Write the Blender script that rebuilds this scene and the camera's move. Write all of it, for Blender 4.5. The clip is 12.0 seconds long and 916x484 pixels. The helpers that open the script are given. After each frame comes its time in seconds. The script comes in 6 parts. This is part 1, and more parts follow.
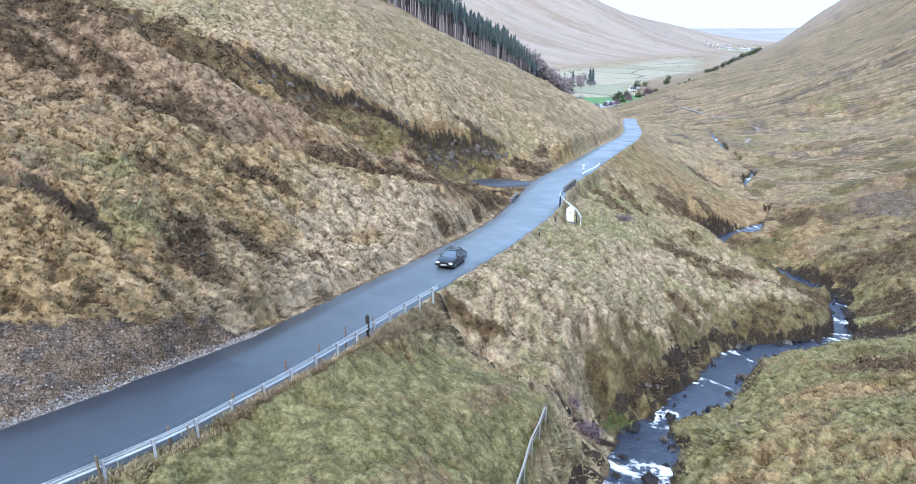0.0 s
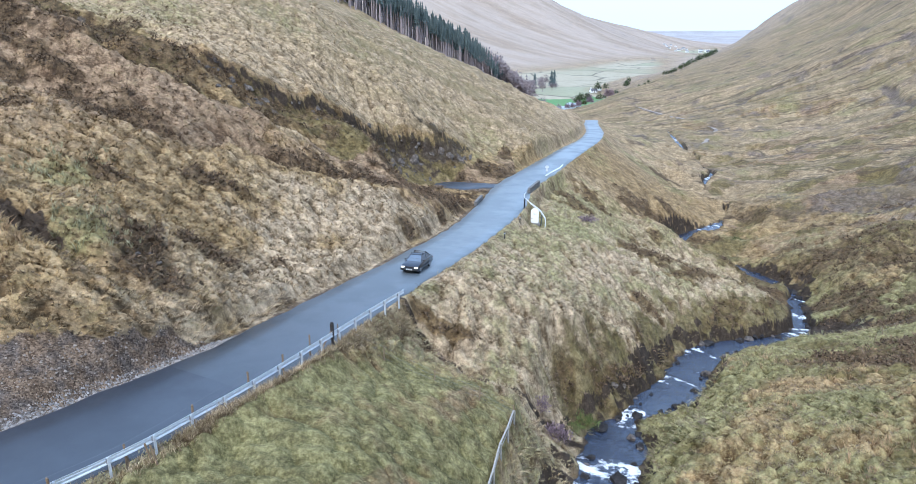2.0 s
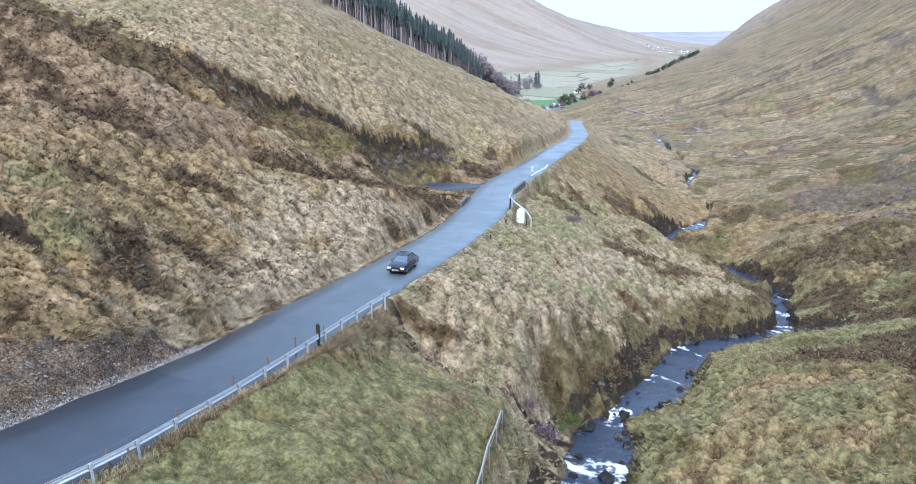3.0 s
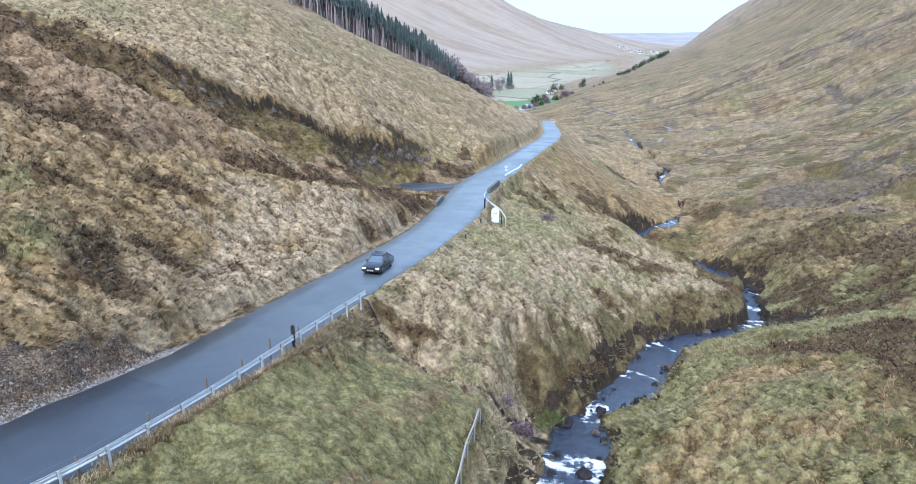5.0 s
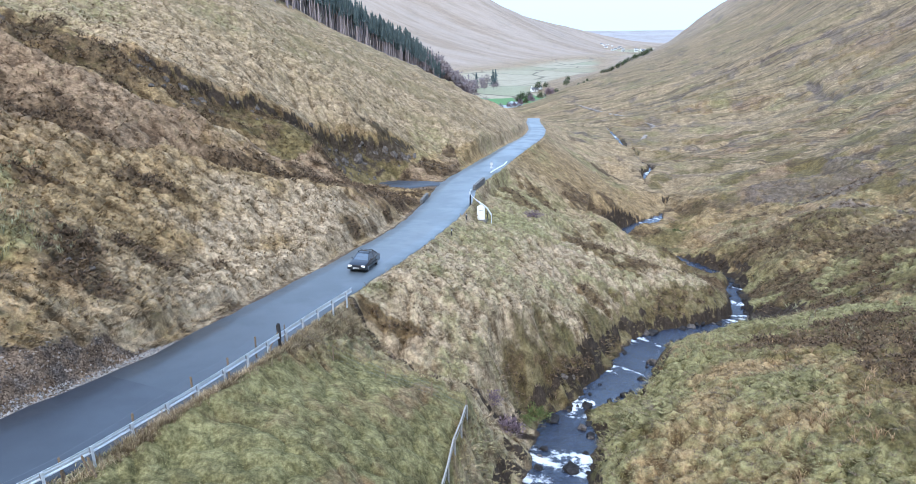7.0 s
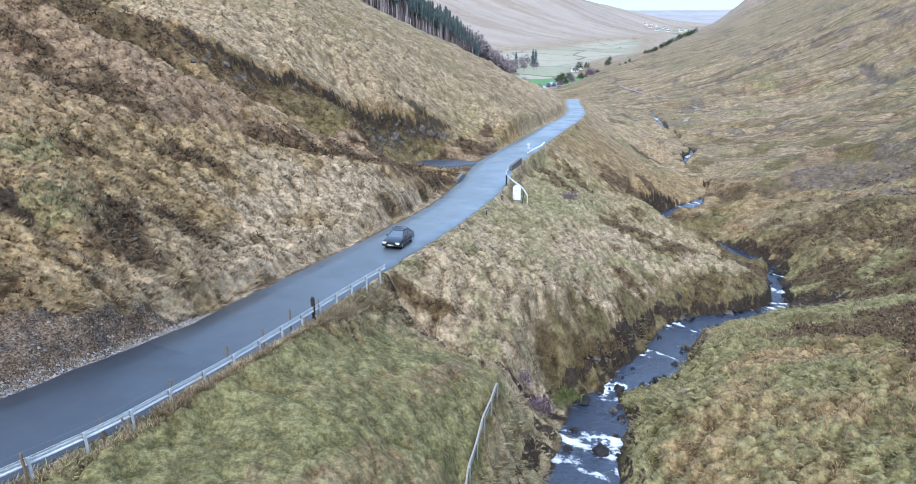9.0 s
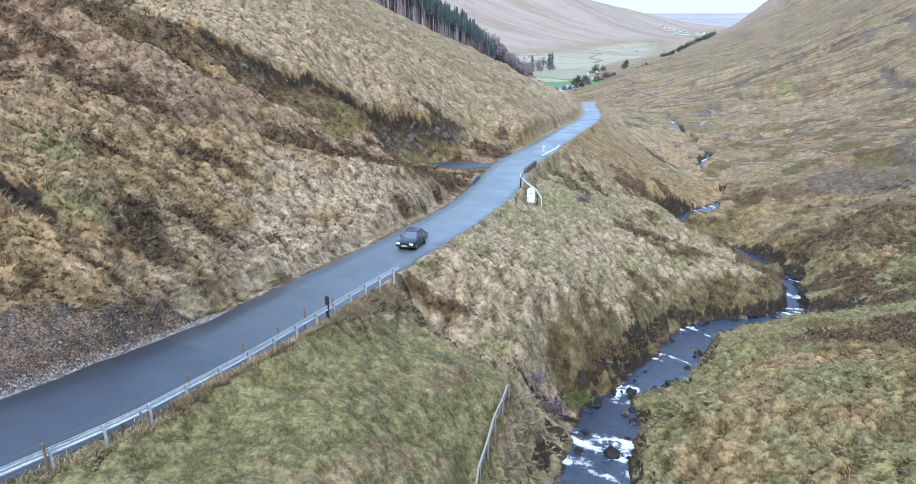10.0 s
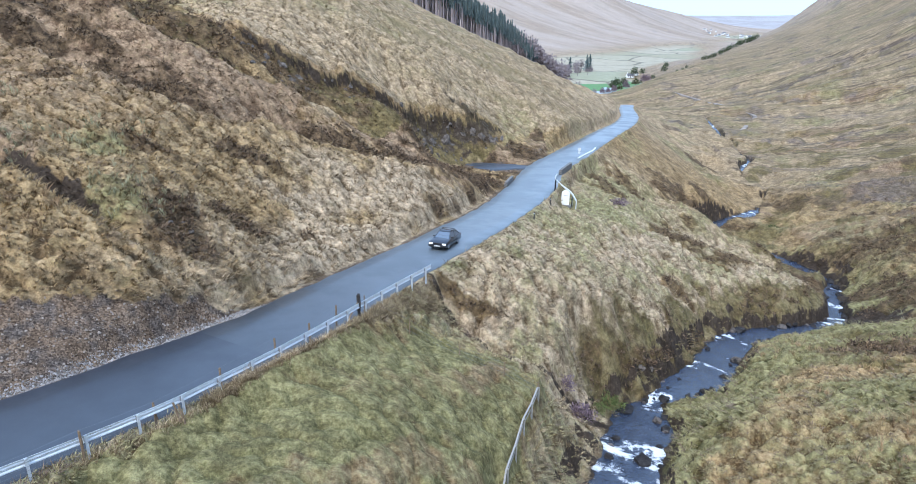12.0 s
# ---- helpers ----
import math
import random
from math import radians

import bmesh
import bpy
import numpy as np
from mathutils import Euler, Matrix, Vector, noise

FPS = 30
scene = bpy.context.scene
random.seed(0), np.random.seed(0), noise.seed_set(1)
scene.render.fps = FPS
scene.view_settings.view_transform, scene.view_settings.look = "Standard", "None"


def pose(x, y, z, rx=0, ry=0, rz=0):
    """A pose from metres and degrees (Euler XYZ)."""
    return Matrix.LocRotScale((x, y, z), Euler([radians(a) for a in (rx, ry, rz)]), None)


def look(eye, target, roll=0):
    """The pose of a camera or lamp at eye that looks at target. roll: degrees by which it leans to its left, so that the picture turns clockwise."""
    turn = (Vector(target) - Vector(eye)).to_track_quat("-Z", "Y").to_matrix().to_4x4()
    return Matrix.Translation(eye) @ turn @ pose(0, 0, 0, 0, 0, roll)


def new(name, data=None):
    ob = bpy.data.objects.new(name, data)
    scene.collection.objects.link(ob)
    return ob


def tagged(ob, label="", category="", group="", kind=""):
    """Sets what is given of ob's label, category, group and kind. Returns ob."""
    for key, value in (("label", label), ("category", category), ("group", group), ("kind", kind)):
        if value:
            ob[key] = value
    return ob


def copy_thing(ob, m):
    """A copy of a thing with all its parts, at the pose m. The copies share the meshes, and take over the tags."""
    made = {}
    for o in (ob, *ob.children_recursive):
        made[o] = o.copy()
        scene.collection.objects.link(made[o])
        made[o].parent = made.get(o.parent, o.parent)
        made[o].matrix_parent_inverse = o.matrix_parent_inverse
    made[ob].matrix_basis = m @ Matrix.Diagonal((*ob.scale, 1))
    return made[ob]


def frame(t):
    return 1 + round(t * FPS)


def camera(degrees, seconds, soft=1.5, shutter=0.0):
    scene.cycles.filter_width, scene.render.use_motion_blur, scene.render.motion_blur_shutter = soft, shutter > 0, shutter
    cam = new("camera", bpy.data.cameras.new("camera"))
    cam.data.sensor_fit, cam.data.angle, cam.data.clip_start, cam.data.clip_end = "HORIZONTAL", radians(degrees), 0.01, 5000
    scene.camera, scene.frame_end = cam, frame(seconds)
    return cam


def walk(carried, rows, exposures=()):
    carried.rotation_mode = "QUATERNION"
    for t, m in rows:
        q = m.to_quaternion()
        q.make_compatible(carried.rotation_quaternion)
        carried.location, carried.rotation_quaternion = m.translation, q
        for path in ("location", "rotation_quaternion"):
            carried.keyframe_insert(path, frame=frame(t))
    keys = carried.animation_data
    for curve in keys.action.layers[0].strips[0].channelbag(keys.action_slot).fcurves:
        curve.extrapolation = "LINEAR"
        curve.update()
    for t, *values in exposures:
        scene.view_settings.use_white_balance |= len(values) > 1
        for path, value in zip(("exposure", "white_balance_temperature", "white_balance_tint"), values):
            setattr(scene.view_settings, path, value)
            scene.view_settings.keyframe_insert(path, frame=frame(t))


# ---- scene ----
cam = camera(68.53, 12.0, 0.4)
PATH = [
    (0.0, pose(0.000, -0.000, 20.000, 71.598, 0.000, 0.000)),
    (0.5, pose(0.051, 0.082, 20.099, 71.662, -0.011, -0.806)),
    (1.0, pose(0.058, 0.201, 20.125, 71.694, -0.011, -1.625)),
    (1.5, pose(0.041, 0.335, 20.041, 71.766, -0.003, -2.391)),
    (2.0, pose(0.022, 0.403, 19.959, 71.816, 0.005, -3.112)),
    (2.5, pose(0.018, 0.477, 19.923, 71.850, 0.010, -3.774)),
    (3.0, pose(-0.020, 0.536, 19.856, 71.902, 0.019, -4.409)),
    (5.0, pose(-0.038, 0.584, 19.642, 72.017, 0.098, -6.675)),
    (5.5, pose(-0.024, 0.547, 19.622, 72.033, 0.096, -7.175)),
    (6.0, pose(-0.046, 0.600, 19.584, 72.033, 0.089, -7.664)),
    (6.5, pose(-0.056, 0.589, 19.588, 72.060, 0.105, -8.129)),
    (8.5, pose(-0.012, 0.471, 19.380, 70.342, 0.065, -5.742)),
    (9.0, pose(0.078, 0.565, 19.367, 70.228, -0.042, -4.680)),
    (9.5, pose(0.085, 0.392, 19.363, 70.336, -0.101, -3.954)),
    (10.0, pose(0.145, 0.187, 19.421, 70.423, -0.138, -3.329)),
    (10.5, pose(0.179, 0.287, 19.421, 70.433, -0.237, -2.799)),
    (11.0, pose(0.209, 0.270, 19.406, 70.460, -0.274, -2.333)),
    (11.5, pose(0.234, 0.282, 19.379, 70.472, -0.275, -1.345)),
    (12.0, pose(0.227, 0.314, 19.318, 70.523, -0.294, -0.243)),
]
walk(cam, PATH, ((0.0, 1.07, 5950, 10), (2.5, 0.97, 5950, 10), (12.0, 0.95, 5950, 10)))

# ---- world, sun, exposure ----
world = bpy.data.worlds.new("overcast_sky")
scene.world = world
world.use_nodes = True
wn = world.node_tree.nodes
wl = world.node_tree.links
sky = wn.new("ShaderNodeTexSky")
sky.sky_type = "NISHITA"
sky.sun_disc = False
sky.sun_elevation = radians(47)
sky.sun_rotation = radians(203)
sky.altitude = 150
sky.air_density = 1.0
sky.dust_density = 4.0
cloud = wn.new("ShaderNodeMixRGB")          # even cloud cover over the clear sky
cloud.inputs[0].default_value = 0.8
cloud.inputs[2].default_value = (6.7, 9.3, 13.4, 1)
wl.new(sky.outputs[0], cloud.inputs[1])
wl.new(cloud.outputs[0], wn["Background"].inputs[0])
wn["Background"].inputs[1].default_value = 0.09

sun_data = bpy.data.lights.new("sun", "SUN")
sun_data.energy = 1.6
sun_data.angle = radians(10)
sun_data.color = (1.0, 0.96, 0.9)
sun = new("sun", sun_data)
sun.matrix_world = look((-50, -60, 150), (0, 60, 0))


# ---- noise and lines in numpy ----
def lattice(ix, iy, seed):
    h = (ix.astype(np.int64) * 374761393 + iy.astype(np.int64) * 668265263 + seed * 974711) & 0x7FFFFFFF
    h = ((h ^ (h >> 13)) * 1274126177) & 0x7FFFFFFF
    h = (h ^ (h >> 16)) & 0xFFFF
    return h / 65535.0


def vnoise(x, y, size, seed=0):
    """Value noise from -1 to 1, with features of the given size in metres."""
    x, y = x / size + 1000.0, y / size + 1000.0
    ix, iy = np.floor(x), np.floor(y)
    fx, fy = x - ix, y - iy
    fx, fy = fx * fx * (3 - 2 * fx), fy * fy * (3 - 2 * fy)
    a, b = lattice(ix, iy, seed), lattice(ix + 1, iy, seed)
    c, d = lattice(ix, iy + 1, seed), lattice(ix + 1, iy + 1, seed)
    return 2 * (a * (1 - fx) * (1 - fy) + b * fx * (1 - fy) + c * (1 - fx) * fy + d * fx * fy) - 1


def fbm(x, y, size, octaves=4, seed=0):
    out, amp = 0.0, 1.0
    for k in range(octaves):
        a = 0.6 * k
        out = out + amp * vnoise(x * math.cos(a) - y * math.sin(a), x * math.sin(a) + y * math.cos(a), size, seed + 17 * k)
        amp, size = amp * 0.5, size * 0.5
    return out / 1.6


def mounds(x, y, size, seed=0):
    """Rounded mounds about one size apart: height from 0 in the creases to 1 on the crown, a number from 0 to 1 for each mound, and the way off its crown."""
    u, v = x / size + 500.0, y / size + 500.0
    iu, iv = np.floor(u), np.floor(v)
    best, mark = np.full(u.shape, 9.0), np.zeros(u.shape)
    ox, oy = np.zeros(u.shape), np.zeros(u.shape)
    for a in (-1, 0, 1):
        for b in (-1, 0, 1):
            cu = iu + a + 0.1 + 0.8 * lattice(iu + a, iv + b, seed)
            cv = iv + b + 0.1 + 0.8 * lattice(iu + a, iv + b, seed + 5)
            d = (u - cu) ** 2 + (v - cv) ** 2
            m = d < best
            best, mark = np.where(m, d, best), np.where(m, lattice(iu + a, iv + b, seed + 9), mark)
            ox, oy = np.where(m, u - cu, ox), np.where(m, v - cv, oy)
    return np.clip(1 - best / 0.62, 0, 1), mark, ox, oy


def tussocks(x, y):
    """The tussocks of the moor, leaning with the slope: see mounds()."""
    wx, wy = x + 0.4 * vnoise(x, y, 1.2, 61) + 0.9 * vnoise(x, y, 4.5, 64), y + 0.4 * vnoise(x, y, 1.2, 62) + 0.9 * vnoise(x, y, 4.5, 65)
    return mounds(wx, wy, 1.1, 31)


def far_tussocks(x, y):
    return mounds(x + 1.5 * vnoise(x, y, 5, 61), 0.7 * y + 1.5 * vnoise(x, y, 5, 62), 2.4, 35)[0]


def step(a, b, v):
    t = np.clip((v - a) / (b - a), 0, 1)
    return t * t * (3 - 2 * t)


def along(line, x, y):
    """Distance to a line of (x, y, ...) points, the side (+ to the right of its way), and the other columns at the nearest spot."""
    line = np.asarray(line, float)
    best = np.full(x.shape, 1e9)
    side = np.zeros(x.shape)
    cols = [np.zeros(x.shape) for _ in range(line.shape[1] - 2)]
    for p, q in zip(line[:-1], line[1:]):
        dx, dy = q[0] - p[0], q[1] - p[1]
        t = np.clip(((x - p[0]) * dx + (y - p[1]) * dy) / (dx * dx + dy * dy), 0, 1)
        ex, ey = x - p[0] - t * dx, y - p[1] - t * dy
        d = np.hypot(ex, ey)
        m = d < best
        best = np.where(m, d, best)
        side = np.where(m, np.sign(ex * dy - ey * dx), side)
        cols = [np.where(m, p[k + 2] + t * (q[k + 2] - p[k + 2]), c) for k, c in enumerate(cols)]
    return best, side, cols


def reach(line, x, y, most=60.0):
    """along(), worked out only for places within reach of the line's bounds; 60 m and more elsewhere."""
    line = np.asarray(line, float)
    ok = (x > line[:, 0].min() - most) & (x < line[:, 0].max() + most) & (y > line[:, 1].min() - most) & (y < line[:, 1].max() + most)
    d, s, c = np.full(x.shape, most + 5.0), np.ones(x.shape), [np.full(x.shape, line[-1, k]) for k in range(2, line.shape[1])]
    d1, s1, c1 = along(line, x[ok], y[ok])
    d[ok], s[ok] = d1, s1
    for a, b in zip(c, c1):
        a[ok] = b
    return d, s, c


def smooth_line(points, per=4):
    """A Catmull-Rom line through the points."""
    p = np.asarray(points, float)
    p = np.vstack([2 * p[0] - p[1], p, 2 * p[-1] - p[-2]])
    out = []
    for a, b, c, d in zip(p[:-3], p[1:-2], p[2:-1], p[3:]):
        for t in np.arange(per) / per:
            out.append(0.5 * (2 * b + (c - a) * t + (2 * a - 5 * b + 4 * c - d) * t * t + (3 * b - a - 3 * c + d) * t ** 3))
    return np.array(out + [p[-2]])


# ---- plan of the glen: x east, y down the glen, z up ----
# the road's centre line: x, y, z, half width
ROAD = smooth_line([
    (-36, -6, 5.6, 3.25), (-24.5, 13, 4.1, 3.25), (-17.3, 23.3, 3.05, 3.25), (-10.5, 33.4, 2.0, 3.2), (-6.5, 42.9, 1.0, 2.95),
    (-2.45, 51.85, 0.1, 2.72), (1.25, 60.35, -0.8, 2.72), (5.9, 73.1, -2.4, 2.8), (10.2, 86.0, -3.5, 3.2), (14.2, 100.2, -4.05, 3.1),
    (20.0, 112.5, -4.4, 3.0), (26.6, 127.5, -5.1, 2.8), (34.0, 145.0, -6.2, 2.7), (42.2, 167.0, -8.4, 2.6), (52.0, 200.0, -11.8, 2.6),
    (59.5, 232.0, -15.1, 2.6), (66.0, 260.0, -17.8, 2.6), (72.5, 285.0, -20.2, 2.6), (76.0, 305.0, -23.0, 2.6), (70.0, 330.0, -27.0, 2.6)])
# the stream: x, y, water level, half width
STREAM = smooth_line([
    (6.0, 22.0, -9.6, 1.84), (10.5, 34.0, -10.6, 1.84), (13.4, 41.5, -11.7, 1.93), (15.6, 47.2, -12.7, 1.75), (17.9, 51.0, -13.3, 0.35),
    (22.4, 54.6, -13.8, 1.9), (27.0, 60.7, -14.9, 1.5), (32.2, 67.3, -15.9, 1.7), (38.0, 70.5, -16.6, 1.28), (46.5, 74.5, -18.0, 1.5),
    (50.0, 79.5, -19.1, 1.2), (53.5, 86.5, -19.8, 0.9), (57.5, 96.0, -20.4, 0.4), (54.0, 108.0, -20.9, 0.9), (47.6, 119.5, -21.3, 1.3),
    (54.0, 128.0, -21.5, 1.2), (61.5, 134.0, -21.7, 1.1), (67.5, 142.0, -22.1, -0.4), (73.0, 155.0, -22.6, -0.5), (76.5, 174.0, -23.5, -0.6),
    (82.5, 187.5, -23.8, 0.7), (88.0, 197.0, -24.4, 0.4), (96.0, 228.0, -27.0, -0.5), (99.5, 250.0, -27.3, 0.6), (109.5, 284.0, -28.9, 0.6),
    (114.0, 308.0, -28.6, 0.2)])
# heights of the land, hillside by hillside
LEFT_HILL = [(-20.7, 37, 7.6), (-19, 44, 7.0), (-29, 48, 9.8), (-31, 54, 11.9), (-17, 60.5, 6.9), (-10.3, 63.8, 4.1), (-30, 65.5, 13.3),
             (-24.5, 72.5, 11.4), (-15, 76.6, 7.6), (-43, 76.6, 18.6), (-43, 90, 20.2), (-33.7, 82.4, 18.0), (-41, 60.8, 13.6),
             (-24, 31, 6.0), (-22.5, 28, 4.0), (-28, 39, 9.8), (-48, 73, 19.2), (-53.5, 95.6, 23.4), (-17.5, 42, 5.5), (-15.5, 50, 4.4),
             (-9, 57, 1.9), (-3.5, 68, 2.0), (0.8, 72.5, 0.9), (4, 80, -1.2), (3.5, 88, -3.5), (0, 90, -2.8), (-4, 91, -1.2), (6.5, 91, -3.6)]
SCAR = [(-21.5, 85.8, 13.0), (-18.5, 82, 9.4), (-10.6, 86.6, 4.7), (-4.7, 91, 4.6), (-3.2, 111.5, 7.8), (6.0, 109.9, 0.1), (-1.1, 119, 7.2),
        (-2.8, 96, -1.7), (3.1, 98, -3.7), (0, 102, -3.0), (7, 105, -3.9), (9.5, 116, -1.8), (-21.5, 114, 17.9), (-10.3, 139, 16.4), (20.7, 145.6, 1.2), (20, 128, -1.0)]
SPUR = [(-24.3, 133, 23.2), (-30, 165, 26.0), (-21.6, 212, 22.4), (-15, 216, 18.6), (-6.4, 225, 14.8), (3.1, 234, 10.2), (13.1, 236, 5.6), (23.2, 236, 1.6),
        (33.5, 236, -2.5), (39.3, 228, -7.2), (27, 180, 1.5), (52.7, 230, -10.4), (60, 275, -18.0), (-42, 250, 22.0), (0, 275, -3.0), (30, 275, -16.0),
        (45, 310, -28.0), (-24, 340, 22.0), (5, 345, 6.0), (33, 385, -8.0), (53, 405, -20.0), (-50, 340, 36.0)]
KNOLL = [(2.9, 48.2, -1.8), (5.7, 59, -1.4), (12.7, 67.2, -4.6), (10.5, 51.3, -4.5), (20.2, 63.8, -8.0), (15.7, 53.3, -8.0), (33, 76.2, -12.1),
         (44.6, 80.8, -14.9), (33.8, 99.8, -13.8), (28.7, 98.3, -10.8), (42.7, 111.4, -15.2), (47.1, 130.9, -15.0), (39.1, 132.9, -11.0),
         (-1.3, 47.6, -0.6), (25, 84, -8.2), (18, 80, -5.3), (14.6, 85.2, -5.7), (13.9, 82.2, -5.4), (15.2, 82.8, -5.8), (16.5, 92, -6.0), (24, 108, -7.5), (48, 165, -13.5), (60, 190, -17.0), (72, 230, -21.0), (85, 275, -25.0)]
LAWN = [(-7.2, 26.4, 2.0), (-3, 35.3, -0.1), (-4.7, 27.5, 1.9), (5.2, 34.5, -4.5), (1.7, 45.4, -4.2), (2.8, 41.0, -3.6), (7.6, 39.7, -5.6), (3.7, 30.9, -4.2),
        (0.5, 29.5, -1.6), (-10.2, 21.5, 2.6), (-4.3, 20.6, 1.4), (10.5, 45.5, -8.0), (-12, 8, 3.5), (0, 8, -1.0)]
FAR_BANK = [(20.2, 44.1, -9.2), (27.4, 45, -8.4), (36.2, 50.7, -8.7), (25.3, 36.1, -6.8), (17.8, 40.4, -9.8), (27.5, 54, -10.9), (34.3, 62.2, -13.3),
            (42.2, 70.2, -15.6), (50.1, 65, -12.8), (45.2, 63, -12.9), (40.6, 61, -13.0), (57, 68, -13.0), (32.4, 41.8, -6.5), (27, 33.4, -6.2), (64.1, 88.4, -15.0), (60.7, 104.5, -17.9),
            (56, 76, -16.0), (22, 20, -6.0), (45, 30, -3.0), (70, 60, -6.0)]
RIGHT_HILL = [(65.3, 95, -14.8), (89.5, 133.4, -15.7), (76.9, 137, -19.0), (61.5, 113, -19.3), (101, 147, -13.4), (127.6, 194, -17.5), (110, 200, -22.0),
              (148, 250, -21.0), (174.6, 269.5, -17.0), (170, 314, -15.0), (156, 344, -23.0), (202, 308, -4.4), (130, 280, -27.0), (97, 300, -27.5),
              (110, 340, -29.0), (150, 160, 0.0), (120, 100, 2.0), (240, 360, 16.0), (260, 250, 30.0), (122, 437, -31.0), (159, 511, -28.5), (202, 575, -25.0),
              (251, 640, -20.5), (314, 726, -14.0), (364, 774, 1.0), (396, 782, 25.0), (420, 744, 48.0), (337, 528, 24.6), (280, 471, 9.3), (231, 414, -2.7),
              (197, 411, -12.6), (600, 800, 170.0), (400, 450, 110.0), (330, 850, -35.0), (420, 900, -30.0), (500, 950, -10.0), (900, 1200, 60.0)]
FLOOR = [(60, 400, -38), (100, 430, -39), (90, 500, -45), (120, 540, -50), (140, 585, -54), (113, 608, -56), (154, 640, -55), (60, 700, -49), (140, 750, -52), (200, 800, -52), (260, 900, -52),
         (400, 1200, -54), (600, 1500, -56), (700, 1766, -57), (700, 1850, -58), (790, 1800, -58), (820, 1950, -60), (960, 2600, -66), (1180, 2500, -66), (1100, 2900, -66), (900, 3200, -60), (900, 4500, -36), (2200, 4400, -30), (1500, 3300, -55)]
FAR_HILL = [(-60, 420, 22), (-30, 520, -8), (-140, 420, 65), (-150, 620, 12), (-40, 850, -35), (137, 978, -51), (188, 1030, -51), (292, 1030, -51), (425, 1345, -53),
            (644, 1766, -56), (-20, 1150, -5), (-140, 1150, 60), (-320, 1200, 190), (200, 1500, 10), (80, 1600, 75), (230, 1834, 140), (369, 1912, 66), (428, 1960, 49),
            (522, 2000, 13), (620, 2050, 3), (723, 2096, -16), (-500, 2000, 300), (300, 3000, 60)]
BEHIND = [(-60, 20, 22), (-45, -20, 18), (-60, 130, 34), (-80, 200, 50), (-150, 100, 75), (-200, 300, 110), (-150, -100, 80), (0, -60, 8), (20, -40, -2), (60, -60, 8),
          (120, 0, 30), (200, 100, 60), (150, -150, 70), (0, -300, 60), (-800, 0, 300), (900, 100, 300), (0, -1200, 150), (-2500, 2500, 350), (3000, 2500, 150)]
CONTROL = np.array(LEFT_HILL + SCAR + SPUR + KNOLL + LAWN + FAR_BANK + RIGHT_HILL + FLOOR + FAR_HILL + BEHIND
                   + [tuple(p[:2]) + (p[2] - 0.2,) for p in ROAD[4::7]] + [tuple(p[:2]) + (p[2] + 0.4,) for p in STREAM[2::6]], float)
SOFT = 4.0
_d = np.hypot(CONTROL[:, None, 0] - CONTROL[None, :, 0], CONTROL[:, None, 1] - CONTROL[None, :, 1])
_n = len(CONTROL)
_a = np.zeros((_n + 1, _n + 1))
_a[:_n, :_n] = np.sqrt(_d ** 2 + SOFT ** 2)
_a[:_n, :_n] += np.eye(_n) * -0.15
_a[_n, :_n] = _a[:_n, _n] = 1
WEIGHT = np.linalg.solve(_a, np.r_[CONTROL[:, 2], 0])


LAST = {}


def remember(name, work, x, y):
    """work(x, y), kept for the next call with the same arrays."""
    kept = LAST.get(name)
    if kept is None or kept[0] is not x or kept[1] is not y:
        LAST[name] = kept = (x, y, work(x, y))
    return kept[2]


def lie(x, y):
    """The smooth lie of the land."""
    return remember("lie", spread, x, y)


def spread(x, y):
    out = np.full(x.shape, WEIGHT[-1])
    for (cx, cy, _), w in zip(CONTROL, WEIGHT):
        out = out + w * np.sqrt((x - cx) ** 2 + (y - cy) ** 2 + SOFT ** 2)
    return out


# crests and edges on the hillside above the road
RIDGE_A = [(-60, 70, 0.8), (-42, 66, 1.3), (-34, 62, 1.5), (-30.5, 60.2, 1.3), (-27, 60, 1), (-22.2, 60.4, 1), (-18, 63.4, 0.9), (-12.1, 66.6, 0.8), (-7.3, 69, 0.5), (-2.7, 72, 0.25), (3, 79, 0)]
RIDGE_B = [(-70, 98, 1), (-44.7, 84, 1), (-36, 78.6, 1), (-30, 75.8, 1), (-25.5, 75, 1), (-21, 75.3, 1), (-17, 76.6, 0.9), (-13.5, 79, 0.4), (-10, 84, 0)]
SCAR_EDGE = [(-50, 98, 0), (-29.9, 86.5, 0.3), (-25, 87.4, 0.7), (-20.8, 88.8, 1), (-15.7, 92.9, 1), (-10.4, 98.2, 1), (-6.0, 103.5, 1), (-1.6, 107, 1), (2.9, 109, 0.8), (7.2, 111.5, 0.3), (10.6, 115, 0)]
GULLY = [(-2.6, 47.2, 0), (-0.6, 46.2, 1), (1.7, 45.0, 1), (3.4, 43.2, 0.9), (7.5, 43.3, 0.5), (12.5, 45.5, 0.3)]

HILL_GULLY = [(-33, 46.0, 0.6), (-29.5, 43.9, 1), (-26.6, 42.2, 1.2), (-24.8, 41.0, 1.2), (-23.0, 40.0, 1.0), (-20.8, 38.9, 0.8), (-18.8, 38.2, 0.7), (-17.2, 37.8, 0.5), (-16.2, 37.0, 0.3)]
